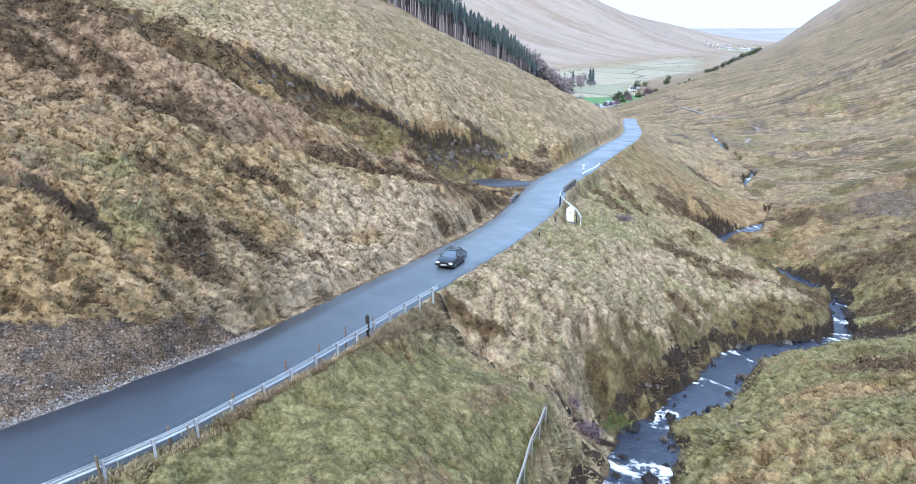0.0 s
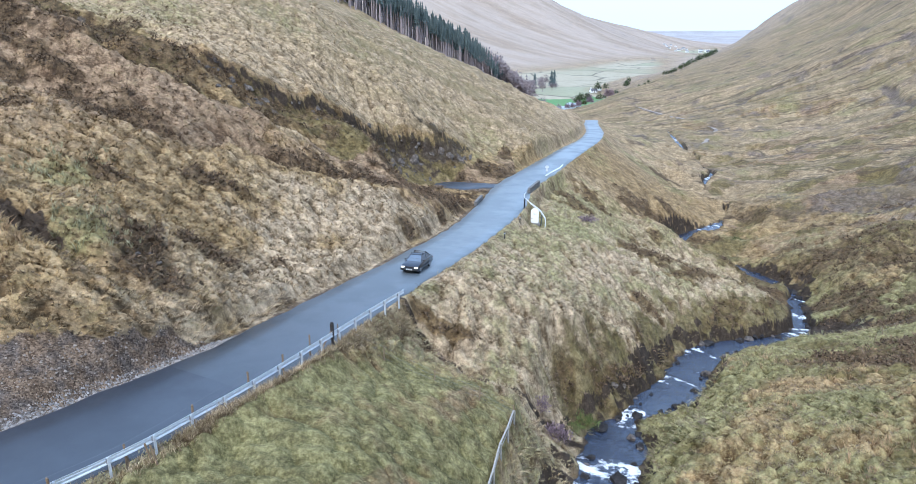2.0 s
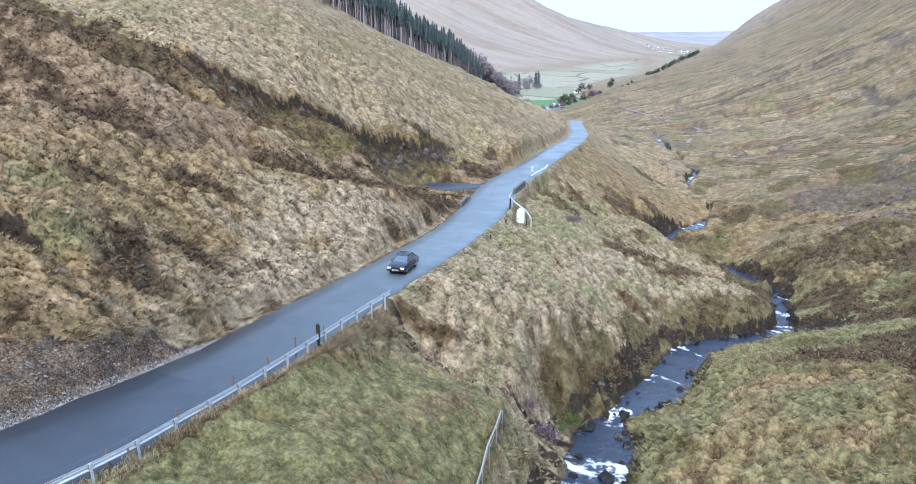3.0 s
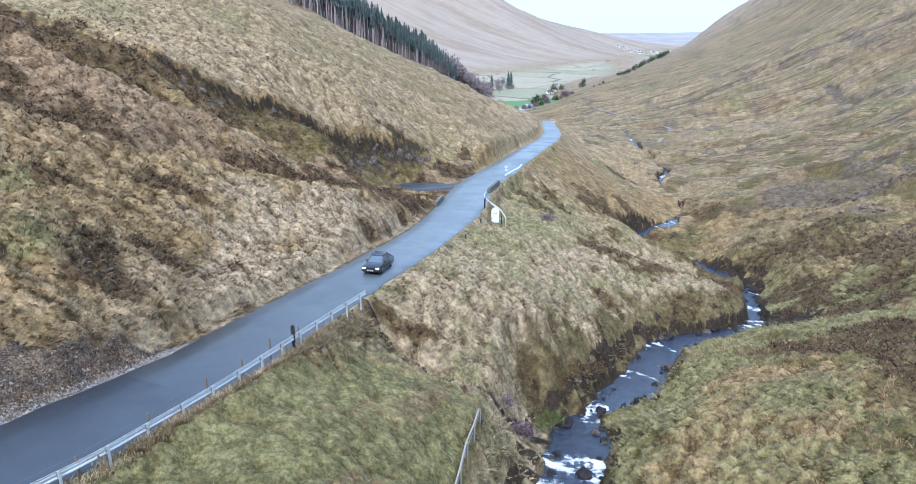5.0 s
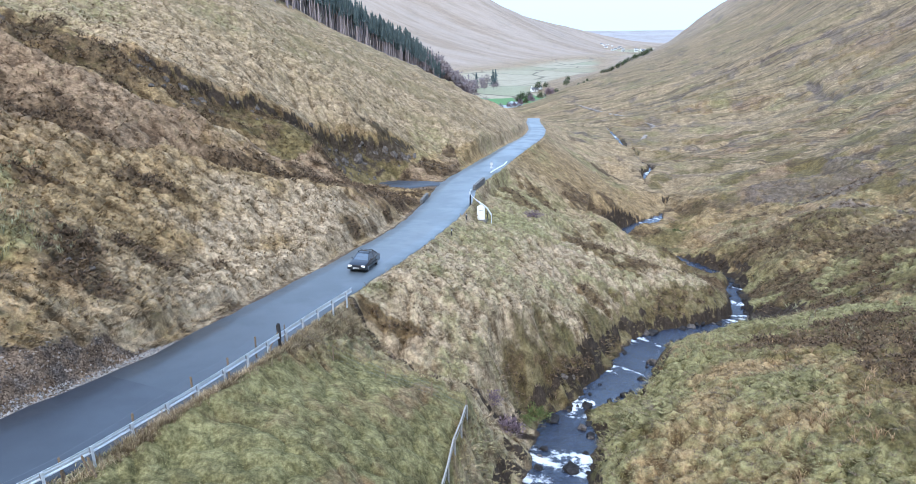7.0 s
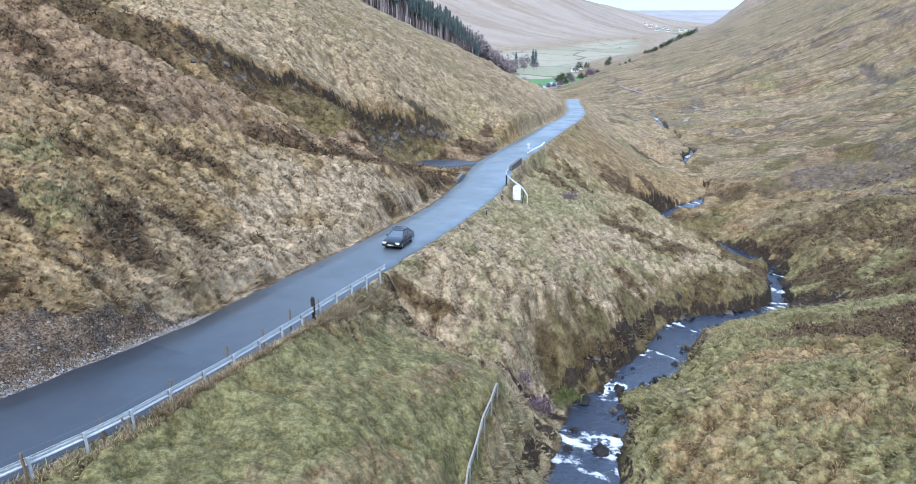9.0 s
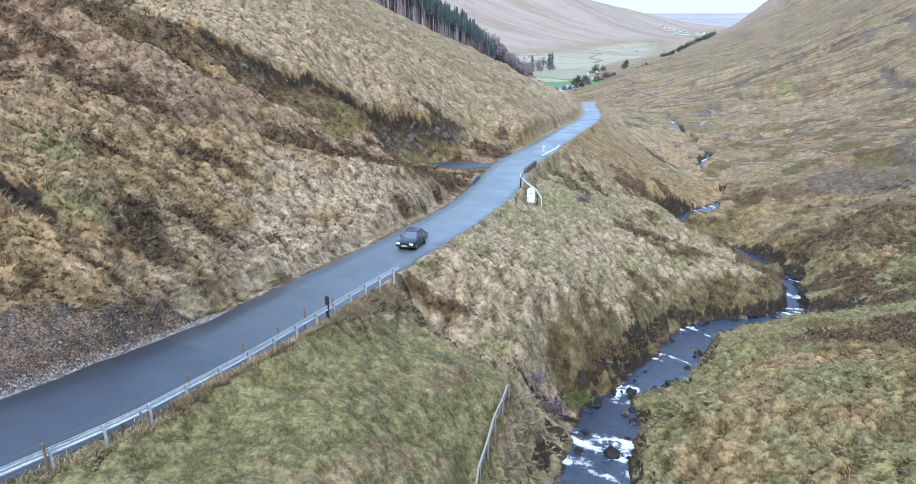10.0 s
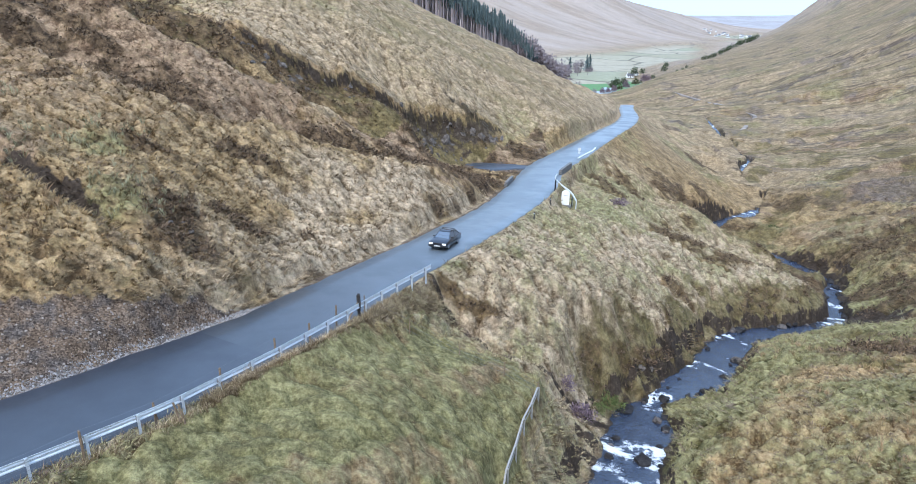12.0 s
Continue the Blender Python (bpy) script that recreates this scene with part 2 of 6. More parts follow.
# runnels down the open hill across the stream: x, y, depth
RUNNELS = [[(150, 341, 0.6), (160, 343, 1.2), (183, 358, 1.5), (208, 345, 1.5), (239, 323, 1.2), (262, 311, 1.0), (300, 290, 0.6)],
           [(132, 353, 0.6), (151, 360, 1.0), (192, 345, 1.1), (215, 331, 1.1), (231, 332, 0.8), (270, 330, 0.5)],
           [(200, 290, 0.7), (197, 282, 1.3), (188, 258, 1.3), (181.5, 239, 1.3), (170, 230, 1.2), (158, 221, 0.6)],
           [(113, 219, 0.5), (122, 220, 1.4), (130, 222, 1.5), (137, 217, 0.8), (150, 205, 0.4)],
           [(150, 180, 0.8), (140, 176, 1.0), (128, 175, 0.5)]]


def stray(x, y, size, seed):
    return x + size * vnoise(x, y, 5 * size, seed) + 0.5 * size * vnoise(x, y, 2 * size, seed + 3), y + size * vnoise(x, y, 5 * size, seed + 1) + 0.5 * size * vnoise(x, y, 2 * size, seed + 2)


def scar_side(x, y):
    """Metres below the ragged edge of the scar."""
    return region(SCAR_EDGE, *stray(x, y, 0.55, 301))


def landforms(x, y):
    """The land with its crests, scars, gullies and runnels."""
    return remember("landforms", carve, x, y)


def carve(x, y):
    z = lie(x, y)
    d, side, (k,) = along(RIDGE_A, *stray(x, y, 0.9, 311))
    s = -d * side                                   # beyond the crest, away from the road
    z = z + k * (0.55 * np.exp(-(d / 3) ** 2) - 3.6 * step(0, 2.4, s) * np.exp(-(np.maximum(s, 0) / 7) ** 2))
    d, side, (k,) = along(RIDGE_B, *stray(x, y, 0.9, 321))
    s = -d * side
    z = z + k * (1.7 * np.exp(-(d / 3) ** 2) - 4.4 * step(0, 2.2, s) * np.exp(-(np.maximum(s, 0) / 5) ** 2))
    d, side, (k,) = along(SCAR_EDGE, *stray(x, y, 0.55, 301))
    s = d * side                                    # below the edge
    z = z + k * (0.6 * np.exp(-(d / 3) ** 2) * (s < 0) - 1.5 * step(-0.2, 0.9, s) * np.exp(-(np.maximum(s, 0) / 7) ** 2))
    d, side, (k,) = along(HILL_GULLY, x, y)
    z = z - 2.0 * k * np.exp(-(d / 0.95) ** 2) + 0.15 * k * np.exp(-((d - 1.6) / 1.0) ** 2) * (side > 0)
    d, side, (k,) = along(GULLY, x, y)
    z = z - 0.9 * k * np.exp(-(d / 0.55) ** 2)
    wx, wy = stray(x, y, 1.6, 331)
    for line in RUNNELS:
        d, side, (k,) = reach(line, wx, wy, 30.0)
        z = z - k * np.exp(-(d / 2.2) ** 2) + 0.5 * k * np.exp(-((d - 3.5) / 2.5) ** 2) * (side < 0)
    return z


def region(line, x, y):
    """+ metres to the right of a line's way."""
    d, side, _ = along([p[:2] for p in line], x, y)
    return d * side


# long lines that tell one side of the glen from the other
ROAD_SIDE = [tuple(p[:2]) for p in ROAD[::6]] + [(60, 420), (110, 1000), (700, 3000), (1200, 5000)]
STREAM_SIDE = [(2.0, -60.0)] + [tuple(p[:2]) for p in STREAM[::3]] + [(118, 420), (160, 700), (330, 1200), (1300, 5000)]


def lawn_mask(x, y):
    a = region([(-20, 5), (-12.5, 22.5), (-8.2, 30.5), (-3.2, 39), (1.0, 43.5)], x, y)
    b = -region([(2.0, 5), (3.4, 30), (5.9, 38.5), (4, 42)], x, y)
    return step(-0.7, 0.7, np.minimum(a, b) + 0.5 * vnoise(x, y, 1.5, 70)) * step(44, 40, y)


# the grassy lip behind the crash barrier
VERGE = [(-18.1, 15.0), (-14.2, 19.7), (-11.3, 23.5), (-9.55, 26.7), (-7.65, 30.1), (-5.45, 35.0), (-2.85, 40.9), (-0.8, 45.3)]


def scree(x, y, off, side):
    """The bare gravel slope above the road, by metres off the tarmac: 1 inside."""
    wide = np.interp(y, (0, 28, 30.5, 31.5, 33.5, 37, 39), (7.0, 6.5, 5.2, 3.6, 1.9, 1.1, 0.0))
    return (side < 0) * step(0.5, -0.4, off - wide + 0.6 * vnoise(x, y, 2.2, 93) + 0.35 * vnoise(x, y, 0.8, 94)) * (y < 39)


def height(x, y, detail=True, near=None):
    """The finished ground: land, tussocks, the stream's cut and the road's bench."""
    x, y = np.asarray(x, float), np.asarray(y, float)
    z = landforms(x, y)
    (dr, side, (zr, wr)), (ds, _, (zs, ws)) = near or (reach(ROAD, x, y), reach(STREAM, x, y))
    if detail:
        far = np.hypot(x, y)
        lawn = lawn_mask(x, y)
        rough = step(0.2, 1.6, dr - wr) * (0.4 + 0.6 * step(0.3, 2.5, ds - ws)) * (1 - 0.55 * lawn) * (1 - 0.8 * scree(x, y, dr - wr, side))
        dome = tussocks(x, y)[0] - 0.45                                    # rounded tussocks with creases between
        dome2 = mounds(x + 0.2 * vnoise(x, y, 0.9, 63), y, 0.52, 37)[0] - 0.45
        hump = 0.5 - np.abs(vnoise(x + 1.2 * vnoise(x, y, 6, 66), y, 4.2, 33))
        big = 0.5 * fbm(x, y, 8.0, 3, 3) + 0.6 * (hump - 0.2) * step(0, 6, dr - wr) * (1 - lawn)
        near = step(260, 120, far)
        ledge = region(RIDGE_A, x, y)                                     # sheep-worn ledges across the brown spur
        ledge = step(0, -2.5, ledge) * step(16, 6, x) * step(110, 100, y)
        z = z + rough * (big + near * ((0.8 - 0.35 * ledge) * (1 - 0.35 * (side < 0)) * dome + 0.22 * dome2 + 0.1 * fbm(x, y, 0.6, 2, 9)) + 0.75 * ledge * fbm(0.3 * x, y + 0.3 * x, 1.6, 3, 13))
        z = z + rough * step(100, 150, far) * step(420, 300, far) * 0.35 * (far_tussocks(x, y) - 0.45)
        z = z + step(75, 120, far) * step(420, 250, far) * step(3, 12, dr - wr) * (1.5 + 0.9 * step(45, 70, x)) * (0.45 - np.abs(vnoise(x + 3 * vnoise(x, y, 14, 68), y, 11, 69)))
        z = z + step(48, 75, x) * step(85, 120, far) * step(600, 300, far) * step(3, 9, ds - ws) * 1.5 * fbm(0.22 * (0.77 * x - 0.64 * y), 0.64 * x + 0.77 * y, 7, 3, 97)
        z = z + step(120, 400, far) * (2.0 * fbm(x, y, 45, 4, 21)) * step(2, 20, dr - wr) * step(3000, 700, far)
    dl, sl, _ = along(VERGE, x, y)
    z = z + (0.5 + 0.4 * step(24, 27, y)) * np.exp(-(dl / 1.0) ** 2) * step(47, 43, y)
    slant = zr - 0.2 - 0.62 * np.maximum(0, dr - wr)                       # the road's bank on the downhill side
    z = np.where((side > 0) & (dr < wr + 14) & (y > 104), np.maximum(z, slant + 0.25 * vnoise(x, y, 1.7, 17) - 4 * step(116, 104, y)), z)
    wob = ws + 0.4 * vnoise(x, y, 2.6, 5) + 0.25 * vnoise(x, y, 0.8, 6)
    off = np.maximum(0, ds - wob)
    cut = zs - 0.45 + off * (1.2 + 0.9 * step(100, 135, y) + 0.5 * vnoise(x, y, 4.0, 15) + 4 * np.exp(-((x - 52) ** 2 + (y - 78) ** 2) / 90)) + 0.1 * off ** 2 + 0.25 * vnoise(x, y, 1.1, 5)
    z = np.where(ds < ws + 14, np.minimum(z, cut), z)
    z = np.where((ds > wob) & (ds < ws + 3), np.maximum(z, np.minimum(cut, zs + 0.3)), z)
    z = np.where((side < 0) & (y > 58) & (y < 99) & (dr < wr + 12), np.minimum(z, zr + 0.5 + 0.85 * np.maximum(0, dr - wr - 0.5) + 0.5 * vnoise(x, y, 1.8, 19)), z)
    lay = layby(x, y)
    dr = np.where(lay > 0.5, np.minimum(dr, wr), dr)
    out = dr - wr - 0.55 * (side < 0) * step(28, 36, y)                      # a narrow level shoulder on the hill side
    k = step(0.1, 1.4, out)
    z = np.where(out < 1.4, (zr - 0.12) * (1 - k) + z * k, z)
    return z + 0.4 * (side > 0) * np.exp(-((dr - wr - 0.6) / 0.35) ** 2) * step(24, 26.5, y) * step(47, 45, y)


def layby(x, y):
    """The worn pull-in beside the road."""
    return step(1.15, 0.85, np.hypot((x - 7.2) / 5.8, (y - 101.3 + 0.1 * (x - 7.2)) / 2.8))


WET = [(43, 48, 6, 4), (37, 38, 3, 4), (52, 52, 6, 5), (76, 98, 9, 4), (31, 33, 3, 2)]
# darker patches, heather plus painted shade of hollows and banks: x, y, half lengths east and down the glen
HEATHER_AND_SHADE = [(-34.5, 69, 4, 2.0), (-18.1, 57.8, 2.6, 0.9), (-23.5, 51.8, 2.4, 1.0), (-15.3, 47.2, 2.2, 1.5), (-13.1, 46.9, 0.9, 0.7), (-18.5, 43.4, 2.0, 1.4),
            (-16.6, 39.9, 2.0, 1.6), (-17.4, 41.6, 1.8, 1.2), (-11.9, 57, 1.3, 0.7), (0.4, 70.2, 0.7, 1.6), (2.2, 75.5, 0.8, 1.8), (-1.6, 66.0, 0.6, 1.4), (-34.5, 59.5, 2.2, 0.9),
            (-36.4, 78.5, 3, 1.5), (-40, 84, 8, 3), (-33.8, 84, 5, 2.5), (-28.2, 83.5, 3, 1.5), (-23, 87, 4, 1.6), (-45, 92, 8, 3), (-9, 45, 0.9, 0.7), (-11.4, 50.3, 1.0, 0.7)]
BANK_SIDE = [(-1.6, 46.2, 1.0, 0.6), (0.2, 47.2, 1.6, 0.6), (2.2, 47.0, 1.0, 0.5), (24.6, 70, 2.4, 2.2), (24.2, 104.6, 2.2, 4), (30, 110, 2.6, 4),
             (40, 121, 4, 6), (33.5, 98, 3, 4)]
RIGHT_SIDE = [(86, 128, 9, 5), (96, 122, 12, 8), (88, 114, 8, 3), (58.2, 83.4, 5, 4), (55.5, 78, 4, 3), (66, 76, 7, 4), (64, 97, 6, 3), (72, 88, 9, 4), (58, 70, 5, 2.5), (104, 135, 8, 4), (72, 80, 6, 4),
              (44, 50, 5, 3), (50, 57, 6, 3), (40, 41, 2.5, 2)]


def spots(places, x, y, ragged):
    """1 inside any of the ragged patches."""
    out = np.zeros(x.shape)
    for px, py, a, b in places:
        out = np.maximum(out, step(1.25, 0.6, np.hypot((x - px) / a, (y - py) / b) + ragged))
    return out


def cover(x, y, slope, near=None):
    """What grows where, as shares from 0 to 1."""
    far = np.hypot(x, y)
    n = fbm(x, y, 9, 4, 41)
    n2 = fbm(x, y, 2.6, 3, 43)
    (dr, side, (zr, wr)), (ds, over, (zs, ws)) = near or (reach(ROAD, x, y), reach(STREAM, x, y))
    left = region(ROAD_SIDE, x, y) < 0
    a, b, c = -region(RIDGE_A, *stray(x, y, 0.9, 311)), -region(RIDGE_B, *stray(x, y, 0.9, 321)), scar_side(x, y)
    west = x < 16
    between = step(-0.5, 1.5, a) * step(0.5, -1.0, b) * west
    bowl = step(-0.3, 0.8, b) * step(-0.2, 0.4, c) * (y < 116) * step(3.0, 6.0, dr - wr) * west * step(8, 5, x)
    slope_side = left & (y > 20)
    wild = 0.5 * n2 + 0.3 * fbm(x, y, 1.2, 2, 44)
    # heather share raised just behind the first crest to paint its deep shade
    heather = 0.78 * between * step(-0.15, 0.3, fbm(0.3 * x, y + 0.3 * x, 1.6, 3, 13) + 0.5 * n + 0.35 * n2 - 0.02 + 0.6 * step(7, 2, a) * step(0, 2, a) - 0.3 * step(-5, -1, b) + 0.35 * step(-26, -40, x)) + 0.55 * bowl * step(-0.2, 0.3, fbm(x, y, 4, 4, 46) + 0.3 * step(-8, -18, x) + 0.35 * step(4, 1, c))
    patch = step(0.1, 0.6, n + 0.5 * n2)
    heather = np.maximum(heather, 0.22 * patch * slope_side * (a < 0.5) * step(4, 9, dr - wr))
    heather = np.maximum(heather, 0.62 * spots(HEATHER_AND_SHADE, x, y, 1.7 * wild))
    # the steep side of the knoll over the stream, and heathery patches beyond the stream
    beyond = region(STREAM_SIDE, x, y) > 0
    knoll = (~left) & (~beyond) & (ds > ws) & (ds < 12) & (far < 125) & (y > 47)
    low = knoll * step(6.4, 4.0, ds - 2.5 * n2 - 2.0 * n)
    heather = np.maximum(heather, 0.45 * low * step(-0.1, 0.3, fbm(0.6 * x + 0.8 * y, 2.3 * ds, 3.4, 4, 48)))
    heather = np.maximum(heather, 0.5 * spots(BANK_SIDE, x, y, 1.9 * wild) + 0.66 * spots(RIGHT_SIDE, x, y, 1.8 * wild))
    heather = np.maximum(heather, 0.6 * beyond * step(58, 78, far) * step(0.0, 0.5, n + 0.4 * n2 - 0.1 + 0.35 * step(12, 30, x - 0.45 * y) * step(150, 80, far)))
    heather = np.maximum(heather, 0.4 * beyond * step(0.0, 0.6, fbm(0.2 * (0.77 * x - 0.64 * y), 0.64 * x + 0.77 * y, 9, 4, 45)) * step(90, 160, far) * step(700, 350, far)
                         + 0.4 * step(1.1, 0.5, np.hypot(x - 67, y - 93) / 15 + 0.7 * n2 + 0.3 * n))
    for line in RUNNELS:
        d, _, (k,) = reach(line, *stray(x, y, 1.6, 331), 30.0)
        heather = np.maximum(heather, 0.85 * step(3.0, 0.8, d + 1.2 * n2) * np.minimum(k, 1))
    slopes = (~left) & (~beyond) & (far > 85) & (far < 300)
    heather = np.maximum(heather, 0.72 * slopes * step(5, 16, dr - wr + 3 * n2) * step(0.05, 0.5, fbm(x, y, 11, 4, 67) + 0.25 * n2))
    rust = 1.1 * between * step(-0.5, 0.4, fbm(x, y, 5, 3, 47)) + 0.45 * left * step(60, 95, y - x) * step(-1.5, 0, c) * (x < 0) + 0.45 * step(0.3, 0.7, fbm(x, y, 6, 3, 49)) * slope_side * (a < 0)
    green = lawn_mask(x, y) * (0.78 + 0.3 * n2 + 0.3 * n)
    green = np.maximum(green, 0.5 * step(0.0, 0.6, fbm(x, y, 12, 3, 51)) * np.where(left, 0.7 * (far > 95), 1.0))
    green = np.maximum(green, 0.9 * step(8, 1.5, np.hypot(x - 19, (y - 86) * 0.6)))
    green = np.maximum(green, 0.9 * step(-0.7, 0.2, fbm(x, y, 6, 3, 53)) * beyond * step(170, 70, far))
    green = green * (1 - 0.8 * (between > 0.5))
    gravel = 0.95 * scree(x, y, dr - wr, side) + 0.5 * step(0.7, 0.3, dr - wr + 0.3 * n2) * (far < 110) * left
    gravel = np.maximum(gravel, 0.9 * step(1.2, 0.9, np.hypot((x - 7.2) / 6.2, (y - 101.3 + 0.1 * (x - 7.2)) / 3.4) + 0.15 * n2 + 0.2))
    peat_and_shade = step(1.0, 0.1, ds - ws + 0.8 * n2) * (0.8 + 0.2 * n2) * step(330, 250, far)
    peat_and_shade = np.maximum(peat_and_shade, 0.8 * step(0.42, 0.2, np.abs(c - 0.25) + 0.2 * n2) * west * (x > -26) * (x < 8))
    peat_and_shade = np.maximum(peat_and_shade, step(1.0, 1.6, slope + 0.3 * n2) * 0.8 * (ds < ws + 2.2))
    peat_and_shade = np.maximum(peat_and_shade, 0.6 * step(0.0, 0.5, fbm(x, y, 1.6, 3, 85) + 0.2) * step(-5, -1, x) * step(9, 6, x) * step(105.0, 107.0, y) * step(112, 110, y) * step(6, 3, x))
    stone = 0.65 * bowl * step(0.42, 0.6, fbm(x, y, 1.7, 4, 57) + 0.35 * step(-14, -3, x) * step(6, 1, c) - 0.1)
    # black patch painted in for the shade under the overhanging bank
    peat_and_shade = np.maximum(peat_and_shade, 0.9 * step(1.15, 0.85, np.hypot((x - 51.5) / 4.2, (y - 74.5) / 3.0) + 0.3 * n2))
    d, s_g, (k_g,) = along(HILL_GULLY, x, y)
    peat_and_shade = np.maximum(peat_and_shade, 0.9 * step(1.2, 0.6, d + 0.7 * n2 + 0.6 * (s_g > 0)) * step(0.75, 1.0, k_g))
    d, _, _ = along(GULLY, x, y)
    peat_and_shade = np.maximum(peat_and_shade, 0.8 * step(0.45, 0.15, d + 0.25 * n2))
    mott = fbm(x, y, 5.5, 4, 63)
    pale = (~left) * (~beyond) * step(150, 90, far) * (1 - lawn_mask(x, y)) * step(0.5, 0.2, heather)
    pale = np.maximum(pale, 0.9 * left * step(2.0, -2.5, a + 1.5 * n2) * step(-0.85, 0.3, mott + 0.3 * n2) * (1 - 0.7 * step(-11, -24, x)))
    pale = pale * (1 - 0.2 * left * step(55, 42, y) * step(-8, -16, x))
    pale = np.maximum(pale, 0.55 * left * west * step(-4.5, -1.0, b + 1.2 * n2) * step(1.5, 0.2, b) * step(1, 4, a) * step(-0.5, 0.3, mott))      # paler strip along the crest of the brown spur
    pale = np.maximum(pale, 0.6 * left * step(0.2, -1.0, c) * (y > 80))
    pale = np.maximum(pale, 0.22 * beyond * step(-0.6, 0.3, mott - 0.5 * step(24, 40, x)) * step(85, 62, far) * step(0.5, 0.2, heather))
    # paler straw beyond 110 m, with haze painted in beyond 600 m
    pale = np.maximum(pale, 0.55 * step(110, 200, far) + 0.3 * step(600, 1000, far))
    rust = rust + 0.7 * beyond * step(0.0, 0.45, fbm(x + 0.4 * y, 0.5 * y, 9, 4, 65)) * step(68, 95, far) * step(600, 300, far)
    rust = rust * (1 - 0.8 * bowl)
    face = west * step(-10, -5, x) * step(-0.2, 0.3, c) * step(4.5, 2.5, c + 2 * n2) * step(9, 6, x)
    stone = np.maximum(stone, 0.7 * face * step(-0.1, 0.25, fbm(x, y, 1.6, 4, 58)))
    peat_and_shade = np.maximum(peat_and_shade, 0.55 * face)
    foot = step(-6, -1, x) * step(107.5, 105, y + 1.5 * n2) * bowl
    heather = heather * (1 - 0.9 * foot) * (1 - step(9, 5, np.hypot(x - 20, y - 90)) * (~left))
    pale = np.maximum(pale, 0.45 * foot)
    green = np.maximum(green, (~left) * (~beyond) * (far < 120) * (0.28 + 0.4 * n2) * (1 - lawn_mask(x, y)))
    lawn = lawn_mask(x, y)
    heather, rust, pale = heather * (1 - lawn), rust * (1 - lawn), pale * (1 - lawn) + 0.08 * lawn
    worn = lawn * step(0.05, 0.4, fbm(0.9 * x - 0.5 * y, 0.4 * x + 0.6 * y, 2.4, 3, 87))
    rust, green = np.maximum(rust, 0.5 * worn), green * (1 - 0.5 * worn) + 0.5 * step(2.6, 1.2, np.hypot(x + 21, y - 41.2)) + 0.5 * step(3, 1, np.hypot(x + 26, y - 50))
    rust = np.where(rust > pale, rust, -pale)
    moss = 0.9 * step(1.3, 0.6, np.hypot((x - 129) / 12, (y - 228 + 0.3 * (x - 129)) / 4) + 0.4 * n2) + 1.2 * bowl * step(-0.5, 0.2, fbm(x, y, 4.5, 3, 59) + 0.2 * step(-12, -4, x)) + low * 0.75 + 0.8 * beyond * step(0.0, 0.45, fbm(x, y, 7, 4, 79)) * step(55, 75, far) * step(330, 200, far)
    boggy = beyond * step(27, 40, x + 3 * n) * step(82, 66, far)
    moss = np.maximum(moss, 0.7 * boggy * step(-0.5, 0.2, n + 0.4 * n2))
    heather = np.maximum(heather, 0.62 * boggy * step(-0.25, 0.25, n2 + 0.6 * fbm(x, y, 5, 3, 89)))
    moss = np.maximum(moss, 0.7 * spots(WET, x, y, 1.5 * wild))
    field = 0.65 * step(480, 560, far) * step(3600, 2600, far) * step(4, -8, valley_side(x, y))
    bright = step(1.1, 0.95, np.maximum(np.abs(x - 134) / 38, np.abs(y - 652 + 0.2 * (x - 134)) / 36))
    field = np.maximum(field, bright)
    return heather, rust, green, gravel, np.clip(peat_and_shade, 0, 1), stone, np.clip(moss, 0, 1), field


def valley_side(x, y):
    """Below 0 on the flat floor of the glen."""
    return lie(x, y) + 44 + 0.006 * np.maximum(y - 600, 0)


